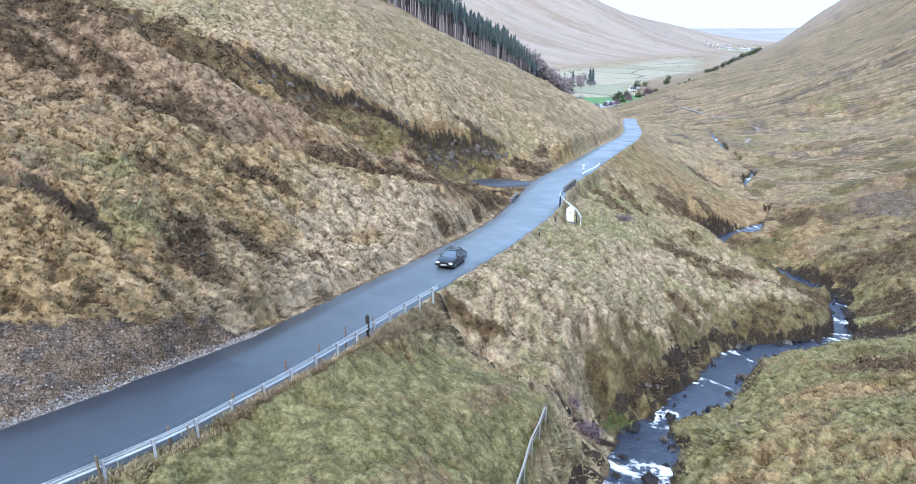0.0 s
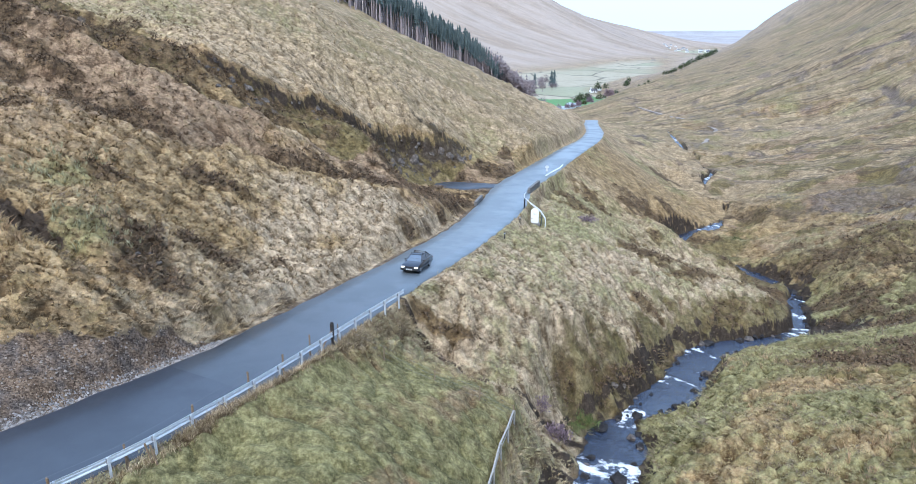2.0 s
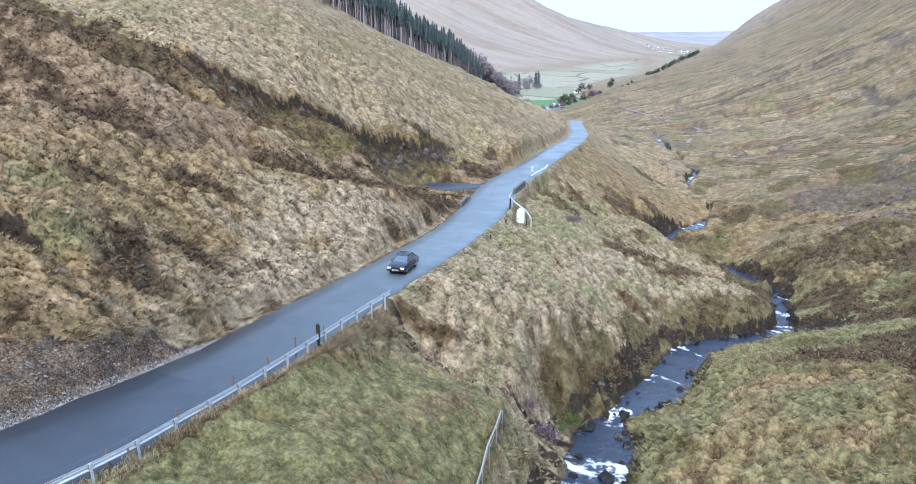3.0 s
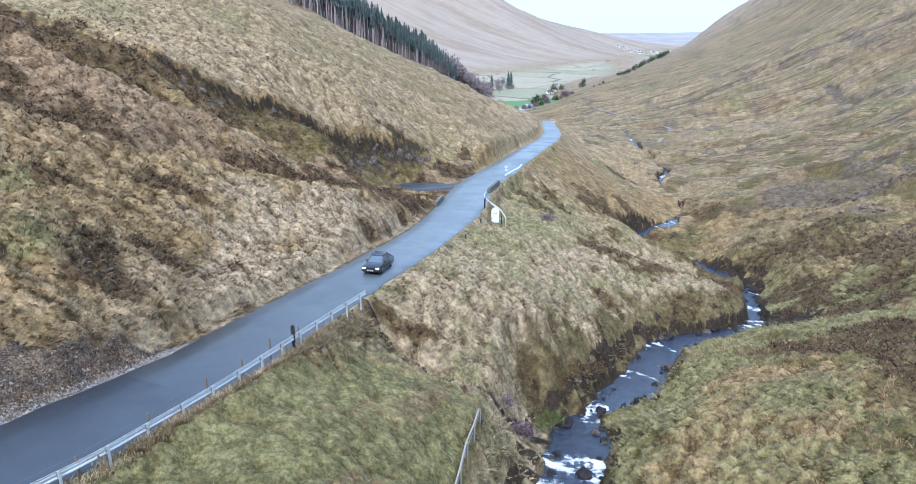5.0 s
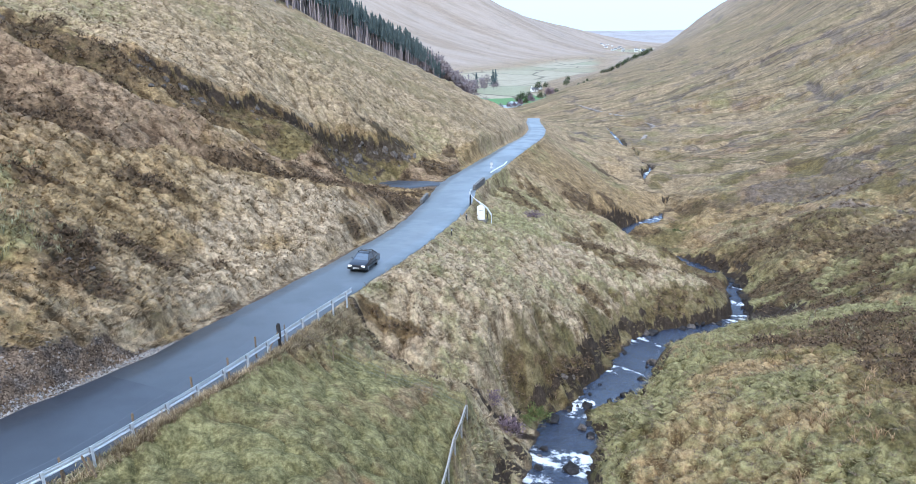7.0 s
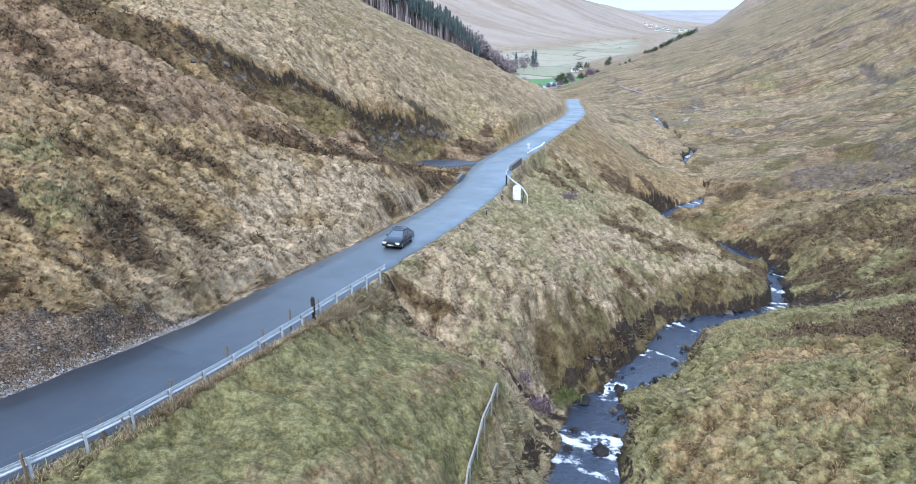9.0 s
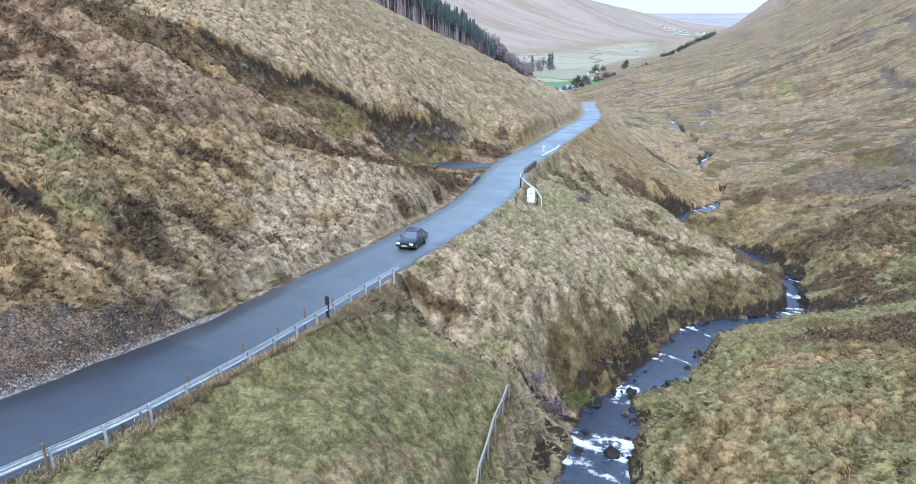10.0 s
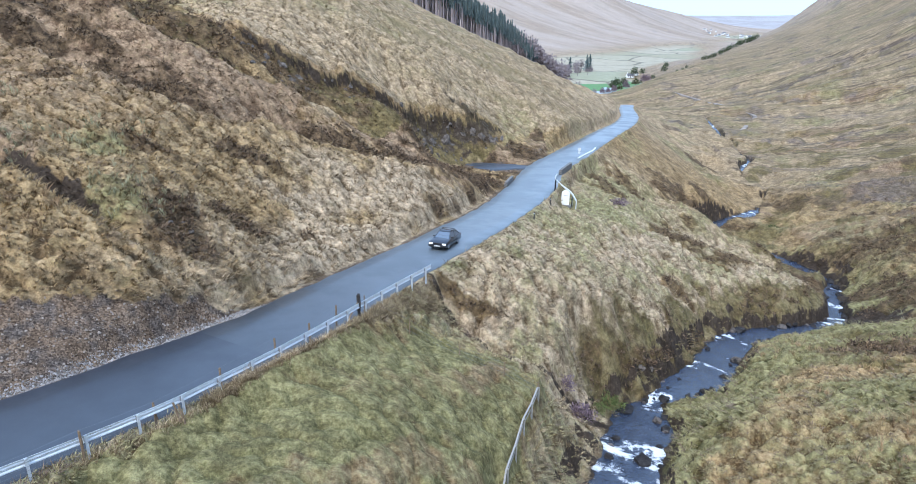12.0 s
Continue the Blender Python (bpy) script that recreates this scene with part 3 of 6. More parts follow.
# ---- the ground: one sheet from underfoot to the horizon, finer where it is near ----
def build_ground():
    az = np.radians(np.r_[np.arange(-42, 50.01, 0.13), np.arange(54, 317.9, 4)])
    r = [0.001, 3, 6, 9, 12, 15, 18]
    while r[-1] < 4800:
        r.append(r[-1] * (1.0042 if r[-1] < 125 else 1.007 if r[-1] < 260 else 1.013 if r[-1] < 700 else 1.03))
    r = np.array(r)
    x = (r[:, None] * np.sin(az)[None]).ravel()
    y = (r[:, None] * np.cos(az)[None]).ravel() - 2.0
    near = reach(ROAD, x, y), reach(STREAM, x, y)
    z = height(x, y, True, near)
    n, m = len(r), len(az)
    base = landforms(x, y).reshape(n, m)
    base = np.where(near[1][0].reshape(n, m) < 6, z.reshape(n, m), base)
    dz_r = np.gradient(base, axis=0) / np.gradient(r)[:, None]
    dz_a = np.gradient(base, axis=1) / (np.gradient(az)[None] * r[:, None])
    slope = np.hypot(dz_r, dz_a).ravel()
    i = np.arange((n - 1) * m)
    j = (i // m) * m + (i + 1) % m
    faces = np.stack([i, j, j + m, i + m], 1)
    me = bpy.data.meshes.new("ground")
    me.vertices.add(n * m)
    me.vertices.foreach_set("co", np.stack([x, y, z], 1).astype(np.float32).ravel())
    me.loops.add(faces.size)
    me.polygons.add(len(faces))
    me.polygons.foreach_set("loop_start", np.arange(len(faces)) * 4)
    me.loops.foreach_set("vertex_index", faces[:, ::-1].astype(np.int32).ravel())
    me.update()
    me.polygons.foreach_set("use_smooth", np.ones(len(faces), bool))
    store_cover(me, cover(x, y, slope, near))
    # tussock height, kept to paint crease shade into the ground colour
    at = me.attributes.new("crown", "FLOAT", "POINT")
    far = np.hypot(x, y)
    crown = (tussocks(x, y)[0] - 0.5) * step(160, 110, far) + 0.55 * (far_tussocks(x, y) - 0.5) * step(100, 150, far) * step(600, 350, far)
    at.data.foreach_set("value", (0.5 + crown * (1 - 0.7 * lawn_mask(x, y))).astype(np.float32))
    return me


def store_cover(me, shares):
    for name, part_of in (("cover_a", shares[:4]), ("cover_b", shares[4:])):
        at = me.attributes.new(name, "FLOAT_COLOR", "POINT")
        at.data.foreach_set("color", np.stack([np.broadcast_to(p, len(me.vertices)) for p in part_of], 1).astype(np.float32).ravel())


# ---- materials ----
class Nodes:
    """A short hand for building node trees."""

    def __init__(self, name):
        self.mat = bpy.data.materials.new(name)
        self.mat.use_nodes = True
        self.tree = self.mat.node_tree
        self.bsdf = self.tree.nodes["Principled BSDF"]

    def link(self, value, socket):
        if isinstance(value, (int, float)):
            socket.default_value = value
        elif isinstance(value, tuple):
            socket.default_value = value if len(value) == 4 or socket.type == "VECTOR" else (*value, 1)
        else:
            self.tree.links.new(value, socket)

    def place(self):
        return self.tree.nodes.new("ShaderNodeNewGeometry").outputs["Position"]

    def local(self):
        return self.tree.nodes.new("ShaderNodeTexCoord").outputs["Object"]

    def noise(self, scale, detail=4.0, rough=0.55, vec=None, squash=None, turn=0.0):
        n = self.tree.nodes.new("ShaderNodeTexNoise")
        n.inputs["Scale"].default_value = scale
        n.inputs["Detail"].default_value = detail
        n.inputs["Roughness"].default_value = rough
        vec = vec or self.place()
        if squash:                                       # drawn out along the way that turn gives
            for key, value in (("Rotation", (0, 0, -turn)), ("Scale", squash)):
                m = self.tree.nodes.new("ShaderNodeMapping")
                m.inputs[key].default_value = value
                self.link(vec, m.inputs[0])
                vec = m.outputs[0]
        self.link(vec, n.inputs["Vector"])
        return n.outputs["Fac"]

    def cells(self, scale, vec=None, feature="F1"):
        n = self.tree.nodes.new("ShaderNodeTexVoronoi")
        n.feature = feature
        n.inputs["Scale"].default_value = scale
        self.link(vec or self.place(), n.inputs["Vector"])
        return n

    def math(self, op, a, b=0.0, clamp=False):
        n = self.tree.nodes.new("ShaderNodeMath")
        n.operation, n.use_clamp = op, clamp
        self.link(a, n.inputs[0])
        self.link(b, n.inputs[1])
        return n.outputs[0]

    def ramp(self, v, lo, hi, a=0.0, b=1.0):
        n = self.tree.nodes.new("ShaderNodeMapRange")
        n.interpolation_type = "SMOOTHSTEP"
        self.link(v, n.inputs[0])
        for k, w in zip((1, 2, 3, 4), (lo, hi, a, b)):
            n.inputs[k].default_value = w
        return n.outputs[0]

    def mix(self, f, a, b, how="MIX"):
        n = self.tree.nodes.new("ShaderNodeMixRGB")
        n.blend_type = how
        self.link(f, n.inputs[0])
        self.link(a, n.inputs[1])
        self.link(b, n.inputs[2])
        return n.outputs[0]

    def attr(self, name):
        n = self.tree.nodes.new("ShaderNodeAttribute")
        n.attribute_name = name
        return n

    def split(self, col):
        n = self.tree.nodes.new("ShaderNodeSeparateColor")
        self.link(col, n.inputs[0])
        return n.outputs

    def bump(self, h, strength, distance):
        n = self.tree.nodes.new("ShaderNodeBump")
        n.inputs["Strength"].default_value = strength
        n.inputs["Distance"].default_value = distance
        self.link(h, n.inputs["Height"])
        self.link(n.outputs[0], self.bsdf.inputs["Normal"])

    def done(self, colour, rough=0.9, metal=0.0, spec=0.3):
        self.link(colour, self.bsdf.inputs["Base Color"])
        self.link(rough, self.bsdf.inputs["Roughness"])
        self.link(metal, self.bsdf.inputs["Metallic"])
        self.link(spec, self.bsdf.inputs["Specular IOR Level"])
        return self.mat


def land_colour(n, fine=None):
    """The colour of the moor from its cover, with growth at several scales. Returns colour and gravel share."""
    a = n.attr("cover_a")
    b = n.attr("cover_b")
    heather, rust, green = n.split(a.outputs["Color"])[:3]
    gravel = a.outputs["Alpha"]
    peat_and_shade, stone, moss = n.split(b.outputs["Color"])[:3]
    field = b.outputs["Alpha"]
    big = n.noise(0.12, 5)
    mid = n.noise(0.9, 5, 0.6)
    # the crown term darkens creases and lightens crowns, as painted shade
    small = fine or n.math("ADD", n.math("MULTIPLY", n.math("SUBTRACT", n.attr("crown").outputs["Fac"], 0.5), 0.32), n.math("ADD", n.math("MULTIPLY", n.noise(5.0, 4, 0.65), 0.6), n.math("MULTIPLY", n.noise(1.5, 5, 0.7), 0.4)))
    jit = n.math("MULTIPLY", n.math("SUBTRACT", n.math("ADD", mid, small), 1.0), 1.1)

    def on(share, lo=0.2, hi=0.75):
        return n.ramp(n.math("ADD", share, jit), lo, hi)
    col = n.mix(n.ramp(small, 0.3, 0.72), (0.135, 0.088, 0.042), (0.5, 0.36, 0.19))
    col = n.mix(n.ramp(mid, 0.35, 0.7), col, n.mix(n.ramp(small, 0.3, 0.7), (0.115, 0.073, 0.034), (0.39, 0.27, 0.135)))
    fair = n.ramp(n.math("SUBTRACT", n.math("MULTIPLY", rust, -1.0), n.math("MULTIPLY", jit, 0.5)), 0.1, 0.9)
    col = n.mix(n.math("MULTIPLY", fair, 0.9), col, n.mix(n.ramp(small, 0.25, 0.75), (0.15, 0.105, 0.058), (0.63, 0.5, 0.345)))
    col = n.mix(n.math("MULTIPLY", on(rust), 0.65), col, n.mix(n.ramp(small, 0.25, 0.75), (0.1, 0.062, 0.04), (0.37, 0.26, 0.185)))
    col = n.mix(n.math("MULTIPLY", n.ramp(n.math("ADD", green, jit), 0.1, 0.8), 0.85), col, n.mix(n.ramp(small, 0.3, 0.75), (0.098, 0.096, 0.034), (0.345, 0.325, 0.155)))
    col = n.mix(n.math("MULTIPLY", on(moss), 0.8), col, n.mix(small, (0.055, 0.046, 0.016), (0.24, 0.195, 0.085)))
    east = n.tree.nodes.new("ShaderNodeSeparateXYZ")
    n.link(n.place(), east.inputs[0])
    ling = n.mix(n.ramp(small, 0.35, 0.8), (0.04, 0.027, 0.016), (0.2, 0.135, 0.075))
    ling = n.mix(n.ramp(east.outputs[0], 72, 86), ling, n.mix(n.ramp(small, 0.3, 0.8), (0.068, 0.053, 0.046), (0.3, 0.24, 0.205)))
    col = n.mix(n.math("MULTIPLY", on(heather), 0.9), col, ling)
    col = n.mix(on(stone, 0.45, 0.6), col, n.mix(small, (0.045, 0.038, 0.032), (0.2, 0.165, 0.135)))
    col = n.mix(on(peat_and_shade, 0.4, 0.75), col, n.mix(small, (0.018, 0.014, 0.011), (0.10, 0.075, 0.055)))
    pebble = n.cells(13.0).outputs["Color"]
    col = n.mix(on(gravel, 0.35, 0.6), col, n.mix(n.split(pebble)[0], n.mix(n.ramp(mid, 0.35, 0.6), (0.045, 0.037, 0.032), (0.075, 0.05, 0.032)), n.mix(n.ramp(mid, 0.35, 0.6), (0.19, 0.16, 0.14), (0.3, 0.22, 0.155))))
    speck = n.ramp(n.noise(0.55, 7, 0.78), 0.36, 0.64)
    col = n.mix(0.42, col, n.mix(speck, (0.36, 0.32, 0.28), (1.5, 1.47, 1.45)), "MULTIPLY")
    nap = n.ramp(n.noise(2.2, 6, 0.8), 0.36, 0.64)
    col = n.mix(0.45, col, n.mix(nap, (0.5, 0.46, 0.42), (1.4, 1.38, 1.35)), "MULTIPLY")
    # bands of growth that run down the open hillsides
    out = n.tree.nodes.new("ShaderNodeSeparateXYZ")
    n.link(n.place(), out.inputs[0])
    above = n.ramp(out.outputs[1], 190, 300)
    band = n.mix(above, n.noise(1.0, 6, 0.65, squash=(0.04, 0.3, 0.05), turn=radians(-52)), n.noise(1.0, 6, 0.7, squash=(0.022, 0.14, 0.03), turn=radians(-18)))
    band = n.ramp(band, 0.43, 0.6)
    band2 = n.mix(above, n.noise(1.0, 5, 0.7, squash=(0.12, 0.9, 0.1), turn=radians(-54)), n.noise(1.0, 5, 0.75, squash=(0.045, 0.42, 0.06), turn=radians(-18)))
    band2 = n.ramp(band2, 0.5, 0.62)
    band3 = n.ramp(n.noise(1.0, 6, 0.65, squash=(0.03, 0.35, 0.05), turn=radians(20)), 0.42, 0.62)
    left_hill = n.math("MULTIPLY", n.ramp(out.outputs[0], 40, 10), n.ramp(out.outputs[1], 95, 125))
    col = n.mix(n.math("MULTIPLY", n.math("MULTIPLY", band3, left_hill), 0.5), col, (0.2, 0.165, 0.075))
    open_hill = n.math("MULTIPLY", n.ramp(out.outputs[0], 62, 110), n.math("SUBTRACT", 1.0, field, True))
    col = n.mix(n.math("MULTIPLY", n.math("MULTIPLY", band, open_hill), 0.55), col, (0.16, 0.13, 0.065))
    col = n.mix(n.math("MULTIPLY", n.math("MULTIPLY", band2, open_hill), 0.75), col, (0.085, 0.062, 0.045))
    # walled pastures on the floor of the glen
    plots = n.cells(0.011)
    tone = n.split(plots.outputs["Color"])[0]
    grass = n.mix(n.ramp(tone, 0.35, 0.8), (0.46, 0.41, 0.31), (0.36, 0.36, 0.25))
    grass = n.mix(n.ramp(field, 0.8, 0.95), grass, (0.13, 0.29, 0.12))
    grass = n.mix(n.ramp(n.cells(0.011, feature="DISTANCE_TO_EDGE").outputs["Distance"], 0.01, 0.03), (0.2, 0.18, 0.14), grass)
    col = n.mix(n.ramp(field, 0.4, 0.6), col, n.mix(n.ramp(big, 0.2, 0.8, 0.0, 0.35), grass, (0.2, 0.2, 0.12)))
    # far slopes and plain turn paler and greyer with distance: haze painted in
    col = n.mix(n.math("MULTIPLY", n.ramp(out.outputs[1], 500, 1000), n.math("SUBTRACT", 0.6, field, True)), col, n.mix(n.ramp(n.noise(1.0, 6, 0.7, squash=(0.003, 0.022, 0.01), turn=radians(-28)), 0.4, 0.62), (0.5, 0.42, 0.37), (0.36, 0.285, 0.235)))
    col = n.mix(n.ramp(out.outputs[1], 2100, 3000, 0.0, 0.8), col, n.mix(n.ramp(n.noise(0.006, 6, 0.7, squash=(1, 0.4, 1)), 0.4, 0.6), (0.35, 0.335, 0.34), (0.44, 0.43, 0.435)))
    return col, gravel, small, mid


def ground_material():
    n = Nodes("moor")
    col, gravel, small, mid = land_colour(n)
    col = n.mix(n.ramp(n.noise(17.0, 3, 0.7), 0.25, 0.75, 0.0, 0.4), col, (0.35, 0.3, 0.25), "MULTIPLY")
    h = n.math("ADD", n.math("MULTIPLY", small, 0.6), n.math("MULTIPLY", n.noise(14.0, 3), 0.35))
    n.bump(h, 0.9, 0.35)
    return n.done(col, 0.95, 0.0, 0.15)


def grass_material():
    n = Nodes("moor_grass")
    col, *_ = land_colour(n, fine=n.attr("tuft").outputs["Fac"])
    return n.done(col, 0.8, 0.0, 0.2)


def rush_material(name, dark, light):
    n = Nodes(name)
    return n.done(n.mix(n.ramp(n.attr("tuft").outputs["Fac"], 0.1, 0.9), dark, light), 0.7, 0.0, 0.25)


def tarmac_material():
    n = Nodes("wet_tarmac")
    wear = n.noise(0.22, 5, 0.6)
    grain = n.noise(60.0, 2)
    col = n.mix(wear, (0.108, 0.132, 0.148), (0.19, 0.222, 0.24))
    way = n.tree.nodes.new("ShaderNodeSeparateXYZ")       # dark at the newer end, paler beyond: grazing wet sheen painted into the colour
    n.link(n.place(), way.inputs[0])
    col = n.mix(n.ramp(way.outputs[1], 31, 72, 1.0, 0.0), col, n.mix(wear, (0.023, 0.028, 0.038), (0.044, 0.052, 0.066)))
    col = n.mix(n.ramp(grain, 0.3, 0.7, 0.0, 0.3), col, (0.1, 0.118, 0.125))
    wet = n.ramp(n.noise(0.16, 4, 0.6), 0.35, 0.65)
    n.bump(grain, 0.12, 0.01)
    return n.done(col, n.ramp(n.math("ADD", wet, n.math("MULTIPLY", grain, 0.3)), 0.0, 1.2, 0.5, 0.34), 0.0, 0.85)


def water_material():
    n = Nodes("stream_water")
    churn = n.noise(3.2, 8, 0.85)
    clot = n.ramp(n.noise(0.9, 3), 0.35, 0.65)
    lift = n.math("MULTIPLY", n.attr("foam").outputs["Fac"], n.math("ADD", n.math("MULTIPLY", clot, 0.8), 0.45))
    white = n.ramp(n.math("ADD", lift, n.math("MULTIPLY", n.math("SUBTRACT", churn, 0.5), 2.4)), 0.6, 1.2)
    col = n.mix(white, n.mix(n.noise(0.8, 5), (0.012, 0.018, 0.034), (0.036, 0.047, 0.078)), (0.75, 0.77, 0.8))
    n.bump(n.math("ADD", n.noise(2.2, 4), n.math("MULTIPLY", n.noise(9.0, 3), 0.4)), 0.6, 0.2)
    return n.done(col, n.math("ADD", n.math("MULTIPLY", white, 0.6), 0.12), 0.0, n.ramp(n.noise(0.7, 4), 0.3, 0.7, 0.6, 1.0))


def plain(name, rgb, rough=0.8, metal=0.0, spread=0.25, scale=12.0, spec=0.5):
    """A worn, slightly uneven surface of one colour."""
    n = Nodes(name)
    dark = tuple(c * (1 - spread) for c in rgb)
    light = tuple(min(1.0, c * (1 + spread)) for c in rgb)
    v = n.noise(scale, 5, 0.65)
    n.bump(v, 0.15, 0.02)
    return n.done(n.mix(n.ramp(v, 0.25, 0.75), dark, light), n.ramp(v, 0.2, 0.8, max(rough - 0.1, 0.02), min(rough + 0.1, 1.0)), metal, spec)


MOOR = ground_material()
GRASS = grass_material()
TARMAC = tarmac_material()
WATER = water_material()


def new_tarmac_material():
    n = Nodes("new_tarmac")
    grain = n.noise(70.0, 2)
    col = n.mix(n.noise(0.4, 5, 0.65), (0.023, 0.028, 0.038), (0.044, 0.052, 0.066))
    n.bump(grain, 0.15, 0.01)
    return n.done(col, n.ramp(n.noise(0.5, 5), 0.3, 0.7, 0.36, 0.5), 0.0, 0.75)


NEW_TARMAC = new_tarmac_material()


# ---- helpers for meshes ----
def part(name, bm, material, parent=None, label="", smooth=False):
    """Links a bmesh as one mesh object, under a thing or a part."""
    me = bpy.data.meshes.new(name)
    bm.to_mesh(me)
    bm.free()
    me.materials.append(material)
    if smooth:
        me.polygons.foreach_set("use_smooth", np.ones(len(me.polygons), bool))
    ob = new(name, me)
    if parent:
        ob.parent = parent
    return tagged(ob, label) if label else ob


def raw_mesh(name, verts, faces, material, smooth=False):
    """A mesh from arrays: verts (n, 3), faces (m, 3 or 4)."""
    me = bpy.data.meshes.new(name)
    me.vertices.add(len(verts))
    me.vertices.foreach_set("co", np.asarray(verts, np.float32).ravel())
    k = faces.shape[1]
    me.loops.add(faces.size)
    me.polygons.add(len(faces))
    me.polygons.foreach_set("loop_start", np.arange(len(faces)) * k)
    me.loops.foreach_set("vertex_index", faces.astype(np.int32).ravel())
    me.update()
    me.polygons.foreach_set("use_smooth", np.full(len(faces), smooth, bool))
    me.materials.append(material)
    return me


def ways(line):
    t = np.gradient(np.asarray(line)[:, :2], axis=0)
    return t / np.linalg.norm(t, axis=1)[:, None]


def zat(x, y, detail=True):
    return float(height(np.array([x]), np.array([y]), detail)[0])


# ---- ground, road and water ----
ground = new("ground", build_ground())
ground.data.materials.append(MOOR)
tagged(ground, "tussocky straw-coloured moorland slopes of a steep glen", "ground", kind="structure")


def road_strip(name, line, across, material, label):
    """A cambered strip with a thin edge; across: offsets and drops from the crown, as shares of the half width."""
    line = np.asarray(line)
    t = ways(line)
    offs = np.array([-1.0, -0.985, -0.5, 0.0, 0.5, 0.985, 1.0])
    drop = np.array([-0.16, -0.02, 0.02, 0.04, 0.02, -0.02, -0.16])
    edge = 0.18 * np.stack([vnoise(line[:, 0], line[:, 1], 1.7, 81), vnoise(line[:, 0], line[:, 1], 1.3, 82)], 1)
    v = []
    for p, d, e in zip(line, t, edge):
        for o, h in zip(offs, drop):
            w = o * p[3] + (e[0] if o < -0.9 else e[1] if o > 0.9 else 0)
            v.append((p[0] + d[1] * w, p[1] - d[0] * w, p[2] + h))
    k = len(offs)
    i = np.arange((len(line) - 1) * k).reshape(-1, k)[:, :-1].ravel()
    f = np.stack([i, i + 1, i + 1 + k, i + k], 1)
    ob = new(name, raw_mesh(name, np.array(v), f, material, True))
    return tagged(ob, label, "road", kind="structure")


def dense(line, gap):
    line = np.asarray(line)
    s = np.r_[0, np.cumsum(np.hypot(*np.diff(line[:, :2], axis=0).T))]
    u = np.arange(0, s[-1], gap)
    return np.stack([np.interp(u, s, c) for c in line.T], 1)


LINE = dense(ROAD, 0.6)
JOINT = int(np.argmin(np.abs(LINE[:, 1] - 32.4)))
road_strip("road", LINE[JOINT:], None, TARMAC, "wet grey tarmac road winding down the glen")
fresh = LINE[:JOINT + 1].copy()
fresh[:, 2] += 0.012
road_strip("road_resurfaced", fresh, None, NEW_TARMAC, "freshly laid dark tarmac up to a straight joint")


def build_water():
    line = dense(STREAM, 0.35)
    t = ways(line)
    offs = np.linspace(-1, 1, 9)
    v, foam = [], []
    # rapids: x, y, length along the flow, strength
    falls = [(13.2, 41.6, 1.7, 1.5), (12.0, 38.2, 1.2, 1.0), (16.9, 49.8, 0.8, 0.9), (18.4, 51.4, 1.3, 1.3), (22.0, 54.2, 0.4, 0.5), (25.4, 58.9, 0.7, 1.2), (28.5, 63.2, 0.6, 0.7), (31.5, 66.6, 0.9, 1.1),
             (47.2, 75.4, 1.6, 1.3), (49.8, 79, 1.2, 0.9), (52.6, 84.6, 1.4, 1.0), (55.6, 91.5, 1.6, 0.9), (50, 122, 1.4, 0.7), (58, 131.5, 2.4, 0.9), (62.5, 135.5, 2.4, 0.9),
             (83.5, 189, 4, 0.9), (100, 251, 6, 1.0), (110, 285, 6, 0.9)]
    run = np.r_[0, np.cumsum(np.hypot(*np.diff(line[:, :2], axis=0).T))]
    spots = [(run[np.argmin(np.hypot(line[:, 0] - a, line[:, 1] - c))], w, k) for a, c, w, k in falls]
    for p, d, s in zip(line, t, run):
        for o in offs:
            w = o * (p[3] + 1.3)
            x, y = p[0] + d[1] * w, p[1] - d[0] * w
            v.append((x, y, p[2]))
            skew = 0.7 * math.sin(1.9 * s + 2.3 * o) + 0.8 * math.sin(3.1 * o + 0.7 * s) - 1.1 * o * o
            foam.append(max(k * math.exp(-((s + skew - f) / w2) ** 2) for f, w2, k in spots))
    v = np.array(v)
    foam = np.array(foam)
    v[:, 2] += 0.10 * fbm(v[:, 0], v[:, 1], 0.9, 3, 91) * (0.4 + foam)
    k = len(offs)
    i = np.arange((len(line) - 1) * k).reshape(-1, k)[:, :-1].ravel()
    me = raw_mesh("water", v, np.stack([i, i + 1, i + 1 + k, i + k], 1), WATER, True)
    at = me.attributes.new("foam", "FLOAT", "POINT")
    at.data.foreach_set("value", foam.astype(np.float32))
    return tagged(new("water", me), "dark peaty stream with white rapids", "stream", kind="structure")


build_water()


